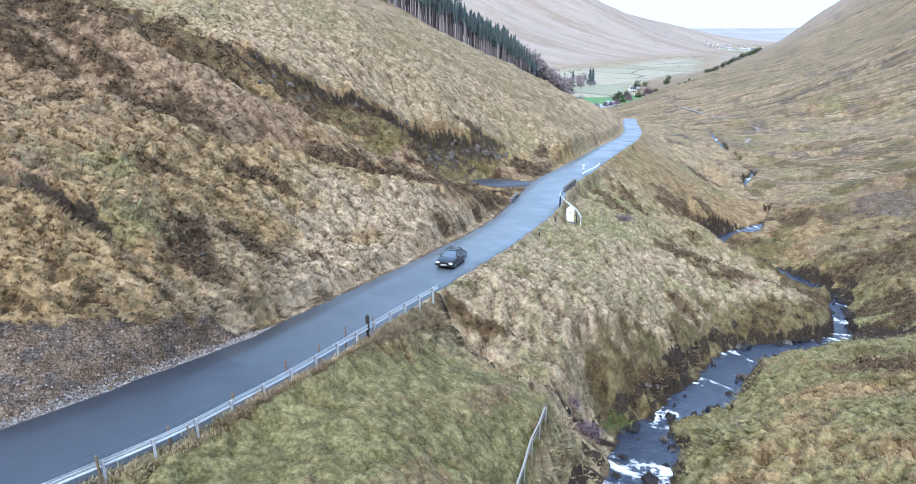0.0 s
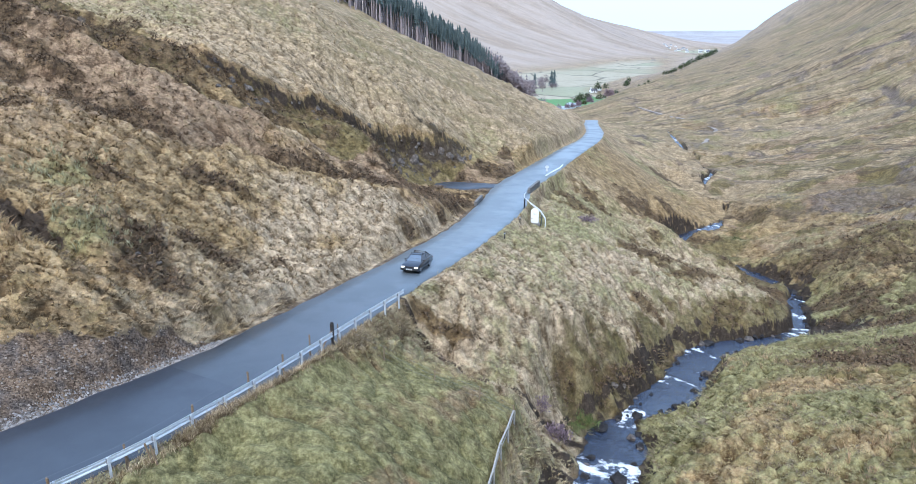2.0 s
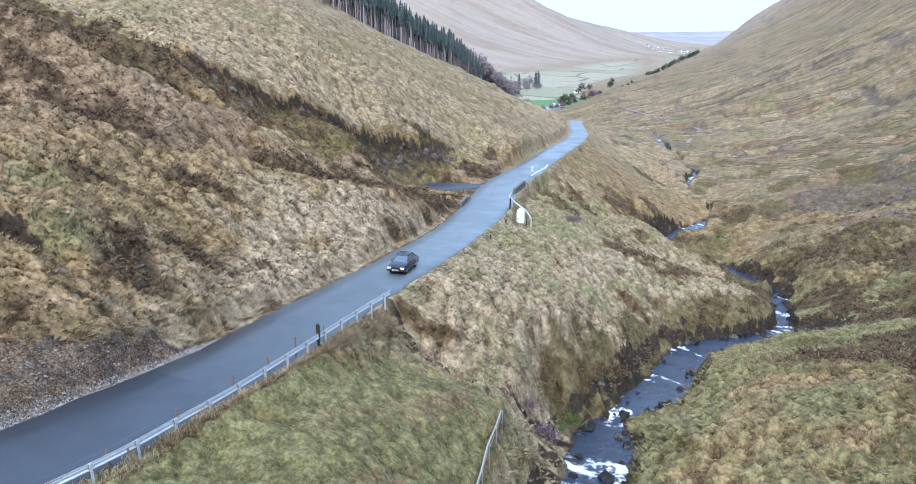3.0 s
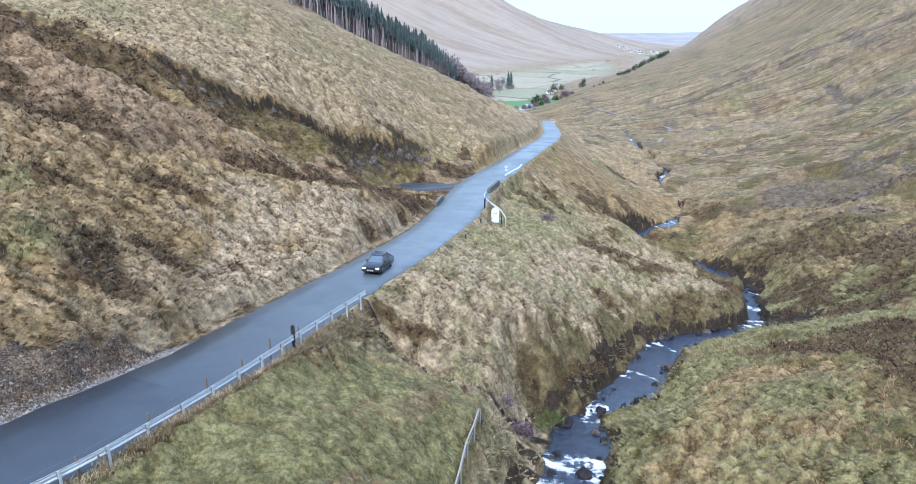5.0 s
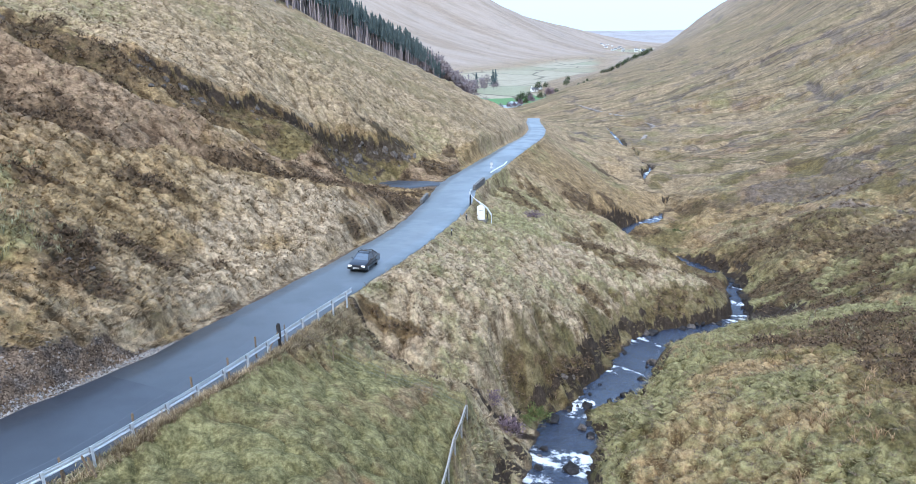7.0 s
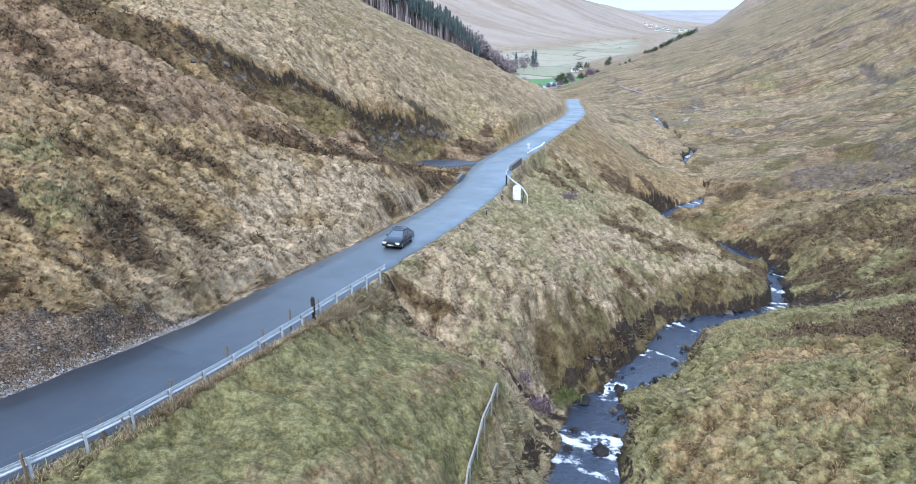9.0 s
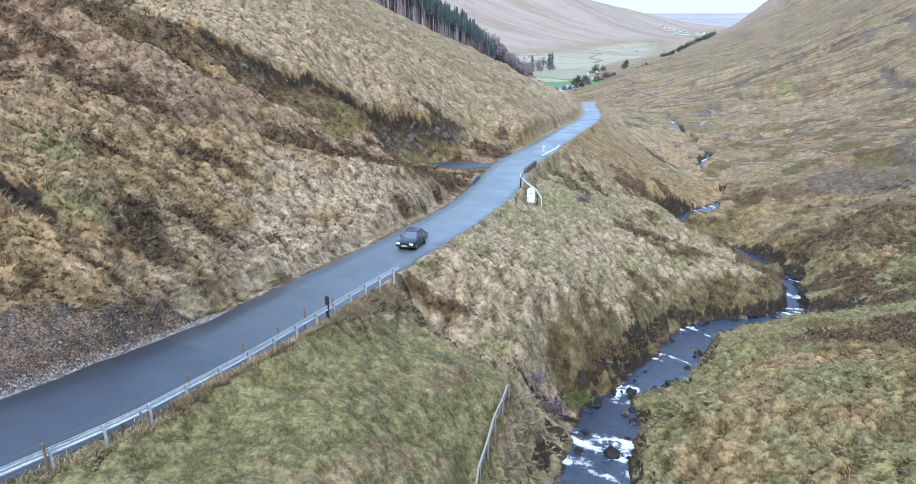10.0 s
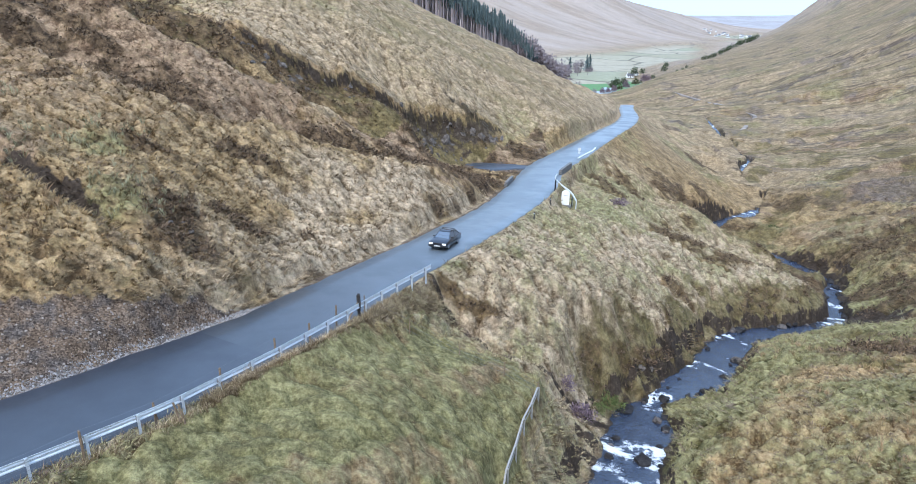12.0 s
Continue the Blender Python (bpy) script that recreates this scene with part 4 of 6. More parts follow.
def build_layby():
    """Broken wet tarmac of the pull-in."""
    v, m = [(7.2, 101.3, -4.05)], 40
    for ring in (0.5, 0.92, 1.0):
        for k in range(m):
            a = 2 * math.pi * k / m
            r = ring * (1 + 0.16 * math.sin(3 * a + 1) + 0.08 * math.sin(7 * a))
            x, y = 7.2 + 5.6 * r * math.cos(a), 101.3 - 0.1 * 5.6 * r * math.cos(a) + 2.4 * r * math.sin(a)
            zr = float(along(ROAD, np.array([x]), np.array([y]))[2][0][0])
            v.append((x, y, zr - 0.03 - (0.2 if ring == 1.0 else 0)))
    f = [(0, 1 + k, 1 + (k + 1) % m) for k in range(m)]
    for q in (0, 1):
        for k in range(m):
            a, b2 = 1 + q * m + k, 1 + q * m + (k + 1) % m
            f += [(a, a + m, b2), (b2, a + m, b2 + m)]
    ob = new("lay_by", raw_mesh("lay_by", np.array(v), np.array(f), NEW_TARMAC, True))
    return tagged(ob, "broken wet tarmac lay-by under the hillside scar", "road", kind="structure")


build_layby()


# the crash barrier's line: x, y, z at its foot
RAIL = dense(smooth_line([(-24.6, 7.5, 4.5), (-19.6, 14.4, 3.95), (-14.9, 20.3, 3.32), (-12.0, 24.0, 2.98), (-10.3, 27.0, 2.68), (-8.45, 30.5, 2.32),
                          (-6.2, 35.4, 1.82), (-3.65, 41.2, 1.2), (-1.45, 45.8, 0.74)]), 0.5)


# ---- grass: bent blades in tufts, thickest on the near slopes ----
def build_grass(name, label, count, seed, near, reach, blades, tall, width, lean, choose, loose=0.6, mat=None, droop=0.4, strip=None):
    rng = np.random.default_rng(seed)
    az = np.radians(rng.uniform(-41, 49, count))
    r = near * (reach / near) ** rng.random(count)
    x, y = r * np.sin(az), r * np.cos(az)
    if strip is not None:                                # along a line instead, beside its right hand
        k, off = rng.integers(0, len(strip), count), rng.uniform(0.12, 0.95, count)
        way = ways(strip)[k]
        x, y = strip[k, 0] + way[:, 1] * off + rng.uniform(-0.3, 0.3, count), strip[k, 1] - way[:, 0] * off + rng.uniform(-0.3, 0.3, count)
        r = np.hypot(x, y)
    h = 0.25
    z0 = landforms(x, y)
    gx, gy = (landforms(x + h, y) - z0) / h, (landforms(x, y + h) - z0) / h
    slope = np.hypot(gx, gy)
    shares = np.array(cover(x, y, slope))
    dr, road_side, (_, wr) = along(ROAD, x, y)
    ds, _, (_, ws) = along(STREAM, x, y)
    ok = (dr - wr > 0.05 + 0.6 * (road_side < 0)) & (ds - ws > 0.55) & (layby(x, y) < 0.1) & (shares[3] < 0.4) & choose(x, y, shares, rng.random(count))
    x, y, gx, gy, shares, r = x[ok], y[ok], gx[ok], gy[ok], shares[:, ok], r[ok]
    z = height(x, y)
    m = len(x)
    short = 1 - 0.78 * lawn_mask(x, y) - 0.25 * (shares[0] > 0.5)
    if strip is not None:                                # left uncut, and bleached
        short, shares[1], shares[2] = np.ones(m), -0.85, 0.15
    size = tall * rng.uniform(0.55, 1.25, m) * short
    down = np.stack([-gx, -gy], 1) / (np.hypot(gx, gy)[:, None] + 0.15)
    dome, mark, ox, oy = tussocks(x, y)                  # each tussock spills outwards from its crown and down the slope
    comb = 0.75 * down + 1.3 * np.stack([ox, oy], 1) + 0.45 * np.stack([vnoise(x, y, 3.5, 71), vnoise(x, y, 3.5, 72)], 1)
    b = blades
    droop = (droop * np.where(road_side[ok] < 0, 0.6, 1.0))[:, None]
    ang = rng.uniform(0, 2 * np.pi, (m, b))
    out = np.stack([np.cos(ang), np.sin(ang)], -1) * loose * rng.uniform(0.2, 1.0, (m, b, 1)) + lean * comb[:, None]
    L = size[:, None] * rng.uniform(0.6, 1.15, (m, b))
    root = np.stack([x, y, z], 1)[:, None] + np.concatenate([out * 0.16 * size[:, None, None], np.full((m, b, 1), -0.08)], -1)
    mid = root + np.concatenate([out * 0.3 * L[..., None], ((0.5 - droop * 0.2) * L)[..., None]], -1)
    tip = root + np.concatenate([out * 0.85 * L[..., None], ((0.75 - droop * 0.65 + 0.3 * rng.random((m, b))) * L)[..., None]], -1)
    wa = rng.uniform(0, np.pi, (m, b))
    across = np.stack([np.cos(wa), np.sin(wa), 0 * wa], -1) * (width * rng.uniform(0.6, 1.3, (m, b)))[..., None]
    v = np.stack([root, mid + across, mid - across, tip], 2).reshape(-1, 3)
    i = np.arange(m * b) * 4
    f = np.concatenate([np.stack([i, i + 1, i + 2], 1), np.stack([i + 2, i + 1, i + 3], 1)])
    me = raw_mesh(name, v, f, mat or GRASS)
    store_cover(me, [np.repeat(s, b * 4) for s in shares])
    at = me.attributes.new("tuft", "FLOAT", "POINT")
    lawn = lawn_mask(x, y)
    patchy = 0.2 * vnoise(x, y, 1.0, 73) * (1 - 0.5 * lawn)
    tone = 0.5 + 0.13 * rng.standard_normal(m) + patchy - 0.1 * lawn + (1 - 0.8 * lawn) * (0.3 * (mark - 0.5) + 0.95 * (dome - 0.5))      # crowns paler and creases darker, shade painted into the tone
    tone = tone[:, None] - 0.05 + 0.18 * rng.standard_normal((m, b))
    # blade roots darkened and tips lightened: shade between tufts put into the tone
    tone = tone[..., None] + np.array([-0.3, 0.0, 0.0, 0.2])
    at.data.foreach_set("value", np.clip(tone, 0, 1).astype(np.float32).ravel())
    return tagged(new(name, me), label, "grass", kind="stuff")


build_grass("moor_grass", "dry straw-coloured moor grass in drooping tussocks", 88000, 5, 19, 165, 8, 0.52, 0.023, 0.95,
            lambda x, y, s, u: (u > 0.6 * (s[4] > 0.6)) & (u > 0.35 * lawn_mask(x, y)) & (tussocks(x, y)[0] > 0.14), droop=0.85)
BROWN_RUSH = rush_material("brown_rush", (0.13, 0.075, 0.036), (0.46, 0.31, 0.175))
GREEN_RUSH = rush_material("grey_green_rush", (0.11, 0.105, 0.055), (0.37, 0.35, 0.21))
build_grass("brown_rushes", "upright rust-brown rush clumps on wet ground", 9000, 8, 24, 120, 10, 0.95, 0.018, 0.15,
            lambda x, y, s, u: (((fbm(x, y, 3, 3, 77) > 0.28) & (x > 24) & (y < 62)) | ((np.hypot((x + 24.5) / 2.6, (y - 36) / 3) < 1) & (fbm(x, y, 2, 3, 78) > 0))) & (lawn_mask(x, y) < 0.1), 0.6, BROWN_RUSH)
build_grass("green_rushes", "grey-green rushes in the wet gully on the slope", 14000, 12, 24, 150, 10, 0.9, 0.018, 0.15,
            lambda x, y, s, u: (np.hypot((x + 20.6) / 2.6, (y - 43.0) / 3.4) < 1) | ((fbm(x, y, 5, 3, 79) > 0.35) & (((x > 36) & (y < 110)) | (x < -24) & (y < 56))), 0.6, GREEN_RUSH)
build_grass("verge_grass", "long pale grass overhanging the road's edge", 6000, 9, 22, 130, 9, 0.75, 0.02, 0.35,
            lambda x, y, s, u: (lambda q: (q[0] - q[2][1] < 1.6) & (q[1] > 0))(along(ROAD, x, y)))
build_grass("barrier_grass", "uncut pale grass growing through the foot of the crash barrier", 2600, 15, 20, 60, 9, 0.66, 0.009, 0.25,
            lambda x, y, s, u: (y > 25.5) | (u > 0.75), strip=RAIL[RAIL[:, 1] > 21])


# ---- small mesh builders ----
def box(bm, x, y, z, sx, sy, sz, rot=None, bevel=0.0):
    m = Matrix.Translation((x, y, z)) @ (rot or Matrix()) @ Matrix.Diagonal((sx, sy, sz, 1))
    got = bmesh.ops.create_cube(bm, size=1, matrix=m)
    if bevel:
        edges = list({e for v in got["verts"] for e in v.link_edges})
        bmesh.ops.bevel(bm, geom=edges, offset=bevel, segments=2, affect="EDGES", profile=0.6)
    return bm


def tube(bm, points, radius, sides=6, cap=True):
    """A round bar along a line; radius may be a list."""
    pts = [Vector(p) for p in points]
    rad = radius if isinstance(radius, (list, tuple)) else [radius] * len(pts)
    rings = []
    for k, p in enumerate(pts):
        d = (pts[min(k + 1, len(pts) - 1)] - pts[max(k - 1, 0)]).normalized()
        side = d.cross(Vector((0, 0, 1)))
        if side.length < 1e-3:
            side = Vector((1, 0, 0))
        side.normalize()
        up = side.cross(d)
        rings.append([bm.verts.new(p + (side * math.cos(a) + up * math.sin(a)) * rad[k]) for a in (2 * math.pi * s / sides for s in range(sides))])
    for a, b in zip(rings, rings[1:]):
        for s in range(sides):
            bm.faces.new((a[s], a[(s + 1) % sides], b[(s + 1) % sides], b[s]))
    if cap:
        bm.faces.new(rings[0][::-1])
        bm.faces.new(rings[-1])
    return bm


def loft(bm, outlines, cap=True):
    """Skins closed outlines of equal length."""
    rings = [[bm.verts.new(p) for p in o] for o in outlines]
    n = len(rings[0])
    for a, b in zip(rings, rings[1:]):
        for s in range(n):
            bm.faces.new((a[s], a[(s + 1) % n], b[(s + 1) % n], b[s]))
    if cap:
        bm.faces.new(rings[0][::-1])
        bm.faces.new(rings[-1])
    bmesh.ops.recalc_face_normals(bm, faces=bm.faces)
    return bm


def wobble(bm, amount, size, seed=0):
    for v in bm.verts:
        q = v.co / size + Vector((seed * 7.3, seed * 3.1, seed))
        v.co += amount * Vector((noise.noise(q), noise.noise(q + Vector((31, 7, 3))), noise.noise(q + Vector((5, 57, 13)))))
    return bm


STEEL = plain("galvanised_steel", (0.66, 0.69, 0.72), 0.45, 0.2, 0.12, 6)
STEEL_DULL = plain("dull_steel", (0.3, 0.31, 0.33), 0.6, 0.5, 0.2, 9)
POST_WOOD = plain("weathered_post", (0.2, 0.14, 0.09), 0.9, 0.0, 0.4, 14)
DARK_WOOD = plain("tarred_post", (0.035, 0.03, 0.027), 0.85, 0.0, 0.4, 14)
GREY_WOOD = plain("silvered_timber", (0.3, 0.28, 0.25), 0.9, 0.0, 0.3, 18)
WIRE = plain("wire", (0.16, 0.17, 0.18), 0.6, 0.5, 0.2, 9)
WHITE = plain("white_paint", (0.83, 0.83, 0.8), 0.7, 0.0, 0.06, 5)
BLACK = plain("black_paint", (0.015, 0.016, 0.018), 0.5, 0.0, 0.3, 8)
WALL_STONE = plain("wall_stone", (0.17, 0.16, 0.15), 0.95, 0.0, 0.5, 5)


# ---- the crash barrier along the road ----

def crash_barrier():
    barrier = new("crash_barrier")
    p0 = RAIL[0]
    barrier.location = (p0[0], p0[1], p0[2])
    prof = [(0.0, 0.0), (0.0, 0.04), (0.05, 0.08), (0.05, 0.13), (0.02, 0.17), (0.02, 0.20), (0.05, 0.24), (0.05, 0.29), (0.0, 0.33), (-0.02, 0.33),
            (0.022, 0.29), (0.022, 0.24), (0.0, 0.20), (0.0, 0.17), (0.022, 0.13), (0.022, 0.08), (-0.02, 0.04), (-0.02, 0.0)]
    t = ways(RAIL)
    bm = bmesh.new()
    loft(bm, [[Vector((p[0] - d[1] * u, p[1] + d[0] * u, p[2] + 0.45 + w)) - barrier.location for u, w in prof] for p, d in zip(RAIL, t)])
    part("beam", bm, STEEL, barrier, "galvanised corrugated steel beam")
    s = dense(RAIL, 2.0)
    for p, d in zip(s, ways(s)):
        bm = bmesh.new()
        turn = Matrix.Rotation(math.atan2(d[1], d[0]), 4, "Z")
        q = Vector((p[0] + d[1] * 0.1, p[1] - d[0] * 0.1, p[2])) - barrier.location
        box(bm, q.x, q.y, q.z + 0.18, 0.1, 0.012, 1.25, turn)
        off = turn @ Vector((0.0, 0.035, 0))
        box(bm, q.x + off.x, q.y + off.y, q.z + 0.18, 0.012, 0.07, 1.25, turn)
        box(bm, q.x - off.x, q.y - off.y, q.z + 0.18, 0.1, 0.012, 1.25, turn)
        part("post", bm, STEEL, barrier)
        bm = bmesh.new()
        off = turn @ Vector((0.0, 0.09, 0))
        box(bm, q.x + off.x, q.y + off.y, q.z + 0.6, 0.08, 0.1, 0.2, turn, 0.01)
        part("bracket", bm, STEEL_DULL, barrier)
    return tagged(barrier, "galvanised steel crash barrier along the road's drop", "crash barrier")


crash_barrier()


# ---- fences ----
def netting(bm, a, b, tall, gap=0.16):
    """Woven stock wire between two feet."""
    a, b = Vector(a), Vector(b)
    n = max(2, int((b - a).length / gap))
    for k in range(n + 1):
        p = a.lerp(b, k / n)
        tube(bm, [p, p + Vector((0, 0, tall))], 0.004, 3, False)
    for k in range(7):
        h = Vector((0, 0, tall * (k / 6) ** 1.2))
        tube(bm, [a + h, b + h], 0.004, 3, False)


def fence(feet, tall, label, thick=0.055, woods=None, net=0.0, strands=(0.75, 1.0), lean=0.06, seed=1):
    rnd = random.Random(seed)
    thing = new("fence")
    o = Vector((feet[0][0], feet[0][1], zat(*feet[0], False)))
    thing.location = o
    tops = []
    for k, (x, y) in enumerate(feet):
        z = zat(x, y, False)
        h = tall * rnd.uniform(0.9, 1.12)
        foot = Vector((x, y, z - 0.25)) - o
        top = Vector((x + rnd.uniform(-lean, lean), y + rnd.uniform(-lean, lean), z + h)) - o
        bm = bmesh.new()
        tube(bm, [foot, foot.lerp(top, 0.5), top - Vector((0, 0, 0.04)), top], [thick, thick * 0.98, thick * 0.95, thick * 0.7], 7)
        wobble(bm, 0.012, 0.15, k)
        part("post", bm, (woods or [POST_WOOD])[k % len(woods or [1])], thing)
        tops.append((foot + Vector((0, 0, 0.25)), top))
    bm = bmesh.new()
    for (f, t), (f2, t2) in zip(tops, tops[1:]):
        for s in strands:
            a, b = f.lerp(t, s), f2.lerp(t2, s)
            tube(bm, [a, a.lerp(b, 0.5) - Vector((0, 0, 0.03)), b], 0.006, 3, False)
        if net:
            netting(bm, f, f2, net)
    part("wire", bm, WIRE, thing, "rusting stock wire")
    return tagged(thing, label, "fence")


fence([(-15.6, 19.0), (-13.7, 21.6), (-12.15, 24.2), (-10.45, 27.2), (-8.75, 30.4), (-7.6, 33.0), (-6.6, 35.6)], 1.4,
      "leaning weathered wooden posts with stock netting behind the barrier", net=0.8, seed=3)


def strainer():
    thing = new("straining_post")
    x, y = -5.5, 37.2
    thing.location = (x, y, zat(x, y, False))
    bm = bmesh.new()
    tube(bm, [(0, 0, -0.4), (0, 0, 0.7), (0.01, 0, 1.5), (0.01, 0, 1.58)], [0.13, 0.125, 0.12, 0.09], 9)
    part("post", wobble(bm, 0.015, 0.2, 4), DARK_WOOD, thing, "thick tarred post")
    bm = bmesh.new()
    tube(bm, [(-0.75, -1.0, -0.1), (-0.05, -0.07, 1.05)], [0.05, 0.045], 7)
    part("stay", bm, POST_WOOD, thing, "slanting stay")
    return tagged(thing, "thick dark tarred straining post with a slanting stay", "fence post")


strainer()
fence([(-12.2, 24.6), (-11.2, 24.5), (-10.9, 24.2)], 0.8, "broken short fence stakes in the grass", thick=0.05, strands=(0.8,), lean=0.25, seed=9)
fence([(-5.3, 38.0), (-2.6, 38.8), (0.6, 38.4), (3.4, 37.8), (5.6, 37.4)], 1.15, "sagging wire fence on thin posts across the lawn", thick=0.04, strands=(0.3, 0.6, 0.9), seed=5)
fence([(46.5, 61.0), (49.7, 64.0), (52.8, 66.4), (57.0, 67.8), (62.0, 69.0)], 1.15, "thin leaning posts of an old wire fence", thick=0.045, strands=(0.5, 0.9), lean=0.2, seed=6)
fence([(72.0, 104.0), (74.5, 107.0), (79, 108.5), (84, 110)], 1.2, "old fence posts on the heather slope", thick=0.05, strands=(0.5, 0.9), lean=0.2, seed=7)
fence([(-1.0, 111.5), (3.5, 109.5), (9.0, 108.0), (13.5, 109.0), (17.0, 113.0)], 1.1, "faint wire fence above the lay-by", thick=0.04, strands=(0.5, 0.9), lean=0.1, seed=8)


def timber_rail():
    """The silvered rail fence along the lawn's lower edge."""
    thing = new("rail_fence")
    line = [(5.6, 37.2), (4.95, 35.2), (4.3, 33.4), (3.7, 31.6), (3.1, 29.8), (2.6, 27.8)]
    o = Vector((*line[0], zat(*line[0], False)))
    thing.location = o
    tops = []
    for k, (x, y) in enumerate(line):
        bm = bmesh.new()
        p = Vector((x, y, zat(x, y, False))) - o
        box(bm, p.x, p.y, p.z + 0.35, 0.1, 0.1, 1.3, Matrix.Rotation(0.35, 4, "Z"), 0.012)
        part("post", bm, GREY_WOOD, thing)
        tops.append(p)
    for a, b in zip(tops, tops[1:]):
        for h, w in ((0.98, 0.13), (0.55, 0.1)):
            d = b - a
            turn = d.to_track_quat("Y", "Z").to_matrix().to_4x4()
            m = (a + b) / 2 + Vector((-0.07, 0, h))
            bm = bmesh.new()
            box(bm, m.x, m.y, m.z, 0.1 if h > 0.9 else 0.035, d.length + 0.05, w if h < 0.9 else 0.06, turn, 0.008)
            part("rail", wobble(bm, 0.01, 0.4, h), GREY_WOOD, thing)
    return tagged(thing, "silver-grey timber rail fence beside the lawn", "fence")


timber_rail()


# ---- the white stone, its railings and the culvert by the bend ----
def slab():
    thing = new("roadside_monument")
    thing.location = (14.75, 85.0, zat(14.75, 85.0, False) + 0.25)
    thing.rotation_euler = (0, 0, radians(-8))
    out = [(-0.52, 0), (-0.52, 1.72), (-0.46, 1.82), (-0.22, 2.02), (0, 2.1), (0.22, 2.02), (0.46, 1.82), (0.52, 1.72), (0.52, 0)]
    bm = bmesh.new()
    loft(bm, [[(u, v, w) for u, w in out] for v in (-0.15, 0.15)])
    bmesh.ops.bevel(bm, geom=bm.edges[:], offset=0.03, segments=2, affect="EDGES")
    part("slab", bm, WHITE, thing, "white-painted stone slab with a pointed head")
    bm = bmesh.new()
    box(bm, 0, 0, -0.25, 1.5, 0.7, 0.7, None, 0.05)
    part("plinth", bm, WALL_STONE, thing)
    bm = bmesh.new()
    box(bm, 0.0, -0.16, 1.35, 0.5, 0.02, 0.06)
    part("inscription", bm, plain("lettering", (0.4, 0.4, 0.38), 0.8), thing, "faded line of lettering")
    return tagged(thing, "white-painted stone monument slab beside the road", "monument")


slab()


def railing(x, y, turn, wide):
    thing = new("iron_railing")
    thing.location = (x, y, zat(x, y, False))
    thing.rotation_euler = (0, 0, radians(turn))
    for h in (0.15, 1.25):
        bm = bmesh.new()
        box(bm, 0, 0, h, wide, 0.04, 0.05)
        part("rail", bm, BLACK, thing)
    n = int(wide / 0.13)
    for k in range(n + 1):
        bm = bmesh.new()
        tube(bm, [(-wide / 2 + wide * k / n, 0, 0), (-wide / 2 + wide * k / n, 0, 1.4)], 0.018, 5)
        part("bar", bm, BLACK, thing)
    return tagged(thing, "black iron railing beside the white monument", "railing", "monument railings")


railing(13.5, 86.0, 75, 1.5)
railing(15.75, 85.7, 75, 1.3)


def white_barrier():
    thing = new("curved_barrier")
    line = smooth_line([(15.0, 95.0, -4.4), (14.5, 93.0, -4.4), (14.6, 91.0, -4.5), (15.2, 88.8, -4.7), (15.8, 86.8, -4.9), (16.0, 84.4, -5.2)], 6)
    o = Vector(line[0])
    thing.location = o
    bm = bmesh.new()
    t = ways(line)
    prof = [(0.04, -0.15), (0.04, -0.05), (-0.02, 0.0), (0.04, 0.05), (0.04, 0.15), (0.0, 0.15), (-0.06, 0.0), (0.0, -0.15)]
    loft(bm, [[Vector((p[0] - d[1] * u, p[1] + d[0] * u, p[2] + 0.6 + w)) - o for u, w in prof] for p, d in zip(line, t)])
    part("beam", bm, plain("pale_steel", (0.75, 0.77, 0.78), 0.5, 0.2, 0.08, 6), thing, "pale galvanised beam, curved round the corner")
    for p in line[::5]:
        bm = bmesh.new()
        z = zat(p[0], p[1], False)
        box(bm, p[0] - o.x + 0.08, p[1] - o.y, (z - 0.3 + p[2] + 0.7) / 2 - o.z, 0.1, 0.1, abs(p[2] + 0.7 - z + 0.3), None, 0.01)
        part("post", bm, STEEL, thing)
    return tagged(thing, "pale curved crash barrier at the culvert corner", "crash barrier")


white_barrier()


def parapet(name, a, b, tall, thick, label, seed):
    """A low rubble wall laid stone by stone."""
    rnd = random.Random(seed)
    wall = new(name)
    a, b = Vector((*a, zat(*a, False))), Vector((*b, zat(*b, False)))
    wall.location = a
    d = b - a
    turn = math.atan2(d.y, d.x)
    z = 0.0
    while z < tall:
        h = rnd.uniform(0.16, 0.24)
        u = -rnd.uniform(0, 0.2)
        while u < d.length:
            w = rnd.uniform(0.25, 0.55)
            bm = bmesh.new()
            q = d.normalized() * (u + w / 2)
            box(bm, q.x, q.y, q.z + z + h / 2 - 0.15, w - 0.02, thick * rnd.uniform(0.9, 1.1), h - 0.02, Matrix.Rotation(turn + rnd.uniform(-0.05, 0.05), 4, "Z"), 0.03)
            part("stone", bm, WALL_STONE, wall)
            u += w
        z += h
    return tagged(wall, label, "wall")


parapet("parapet_wall", (18.0, 101.2), (15.6, 95.4), 0.9, 0.4, "low dark rubble parapet wall over the culvert", 3)
parapet("parapet_wall", (7.1, 87.4), (8.3, 91.8), 0.7, 0.35, "low mossy rubble parapet on the hill side of the road", 4)


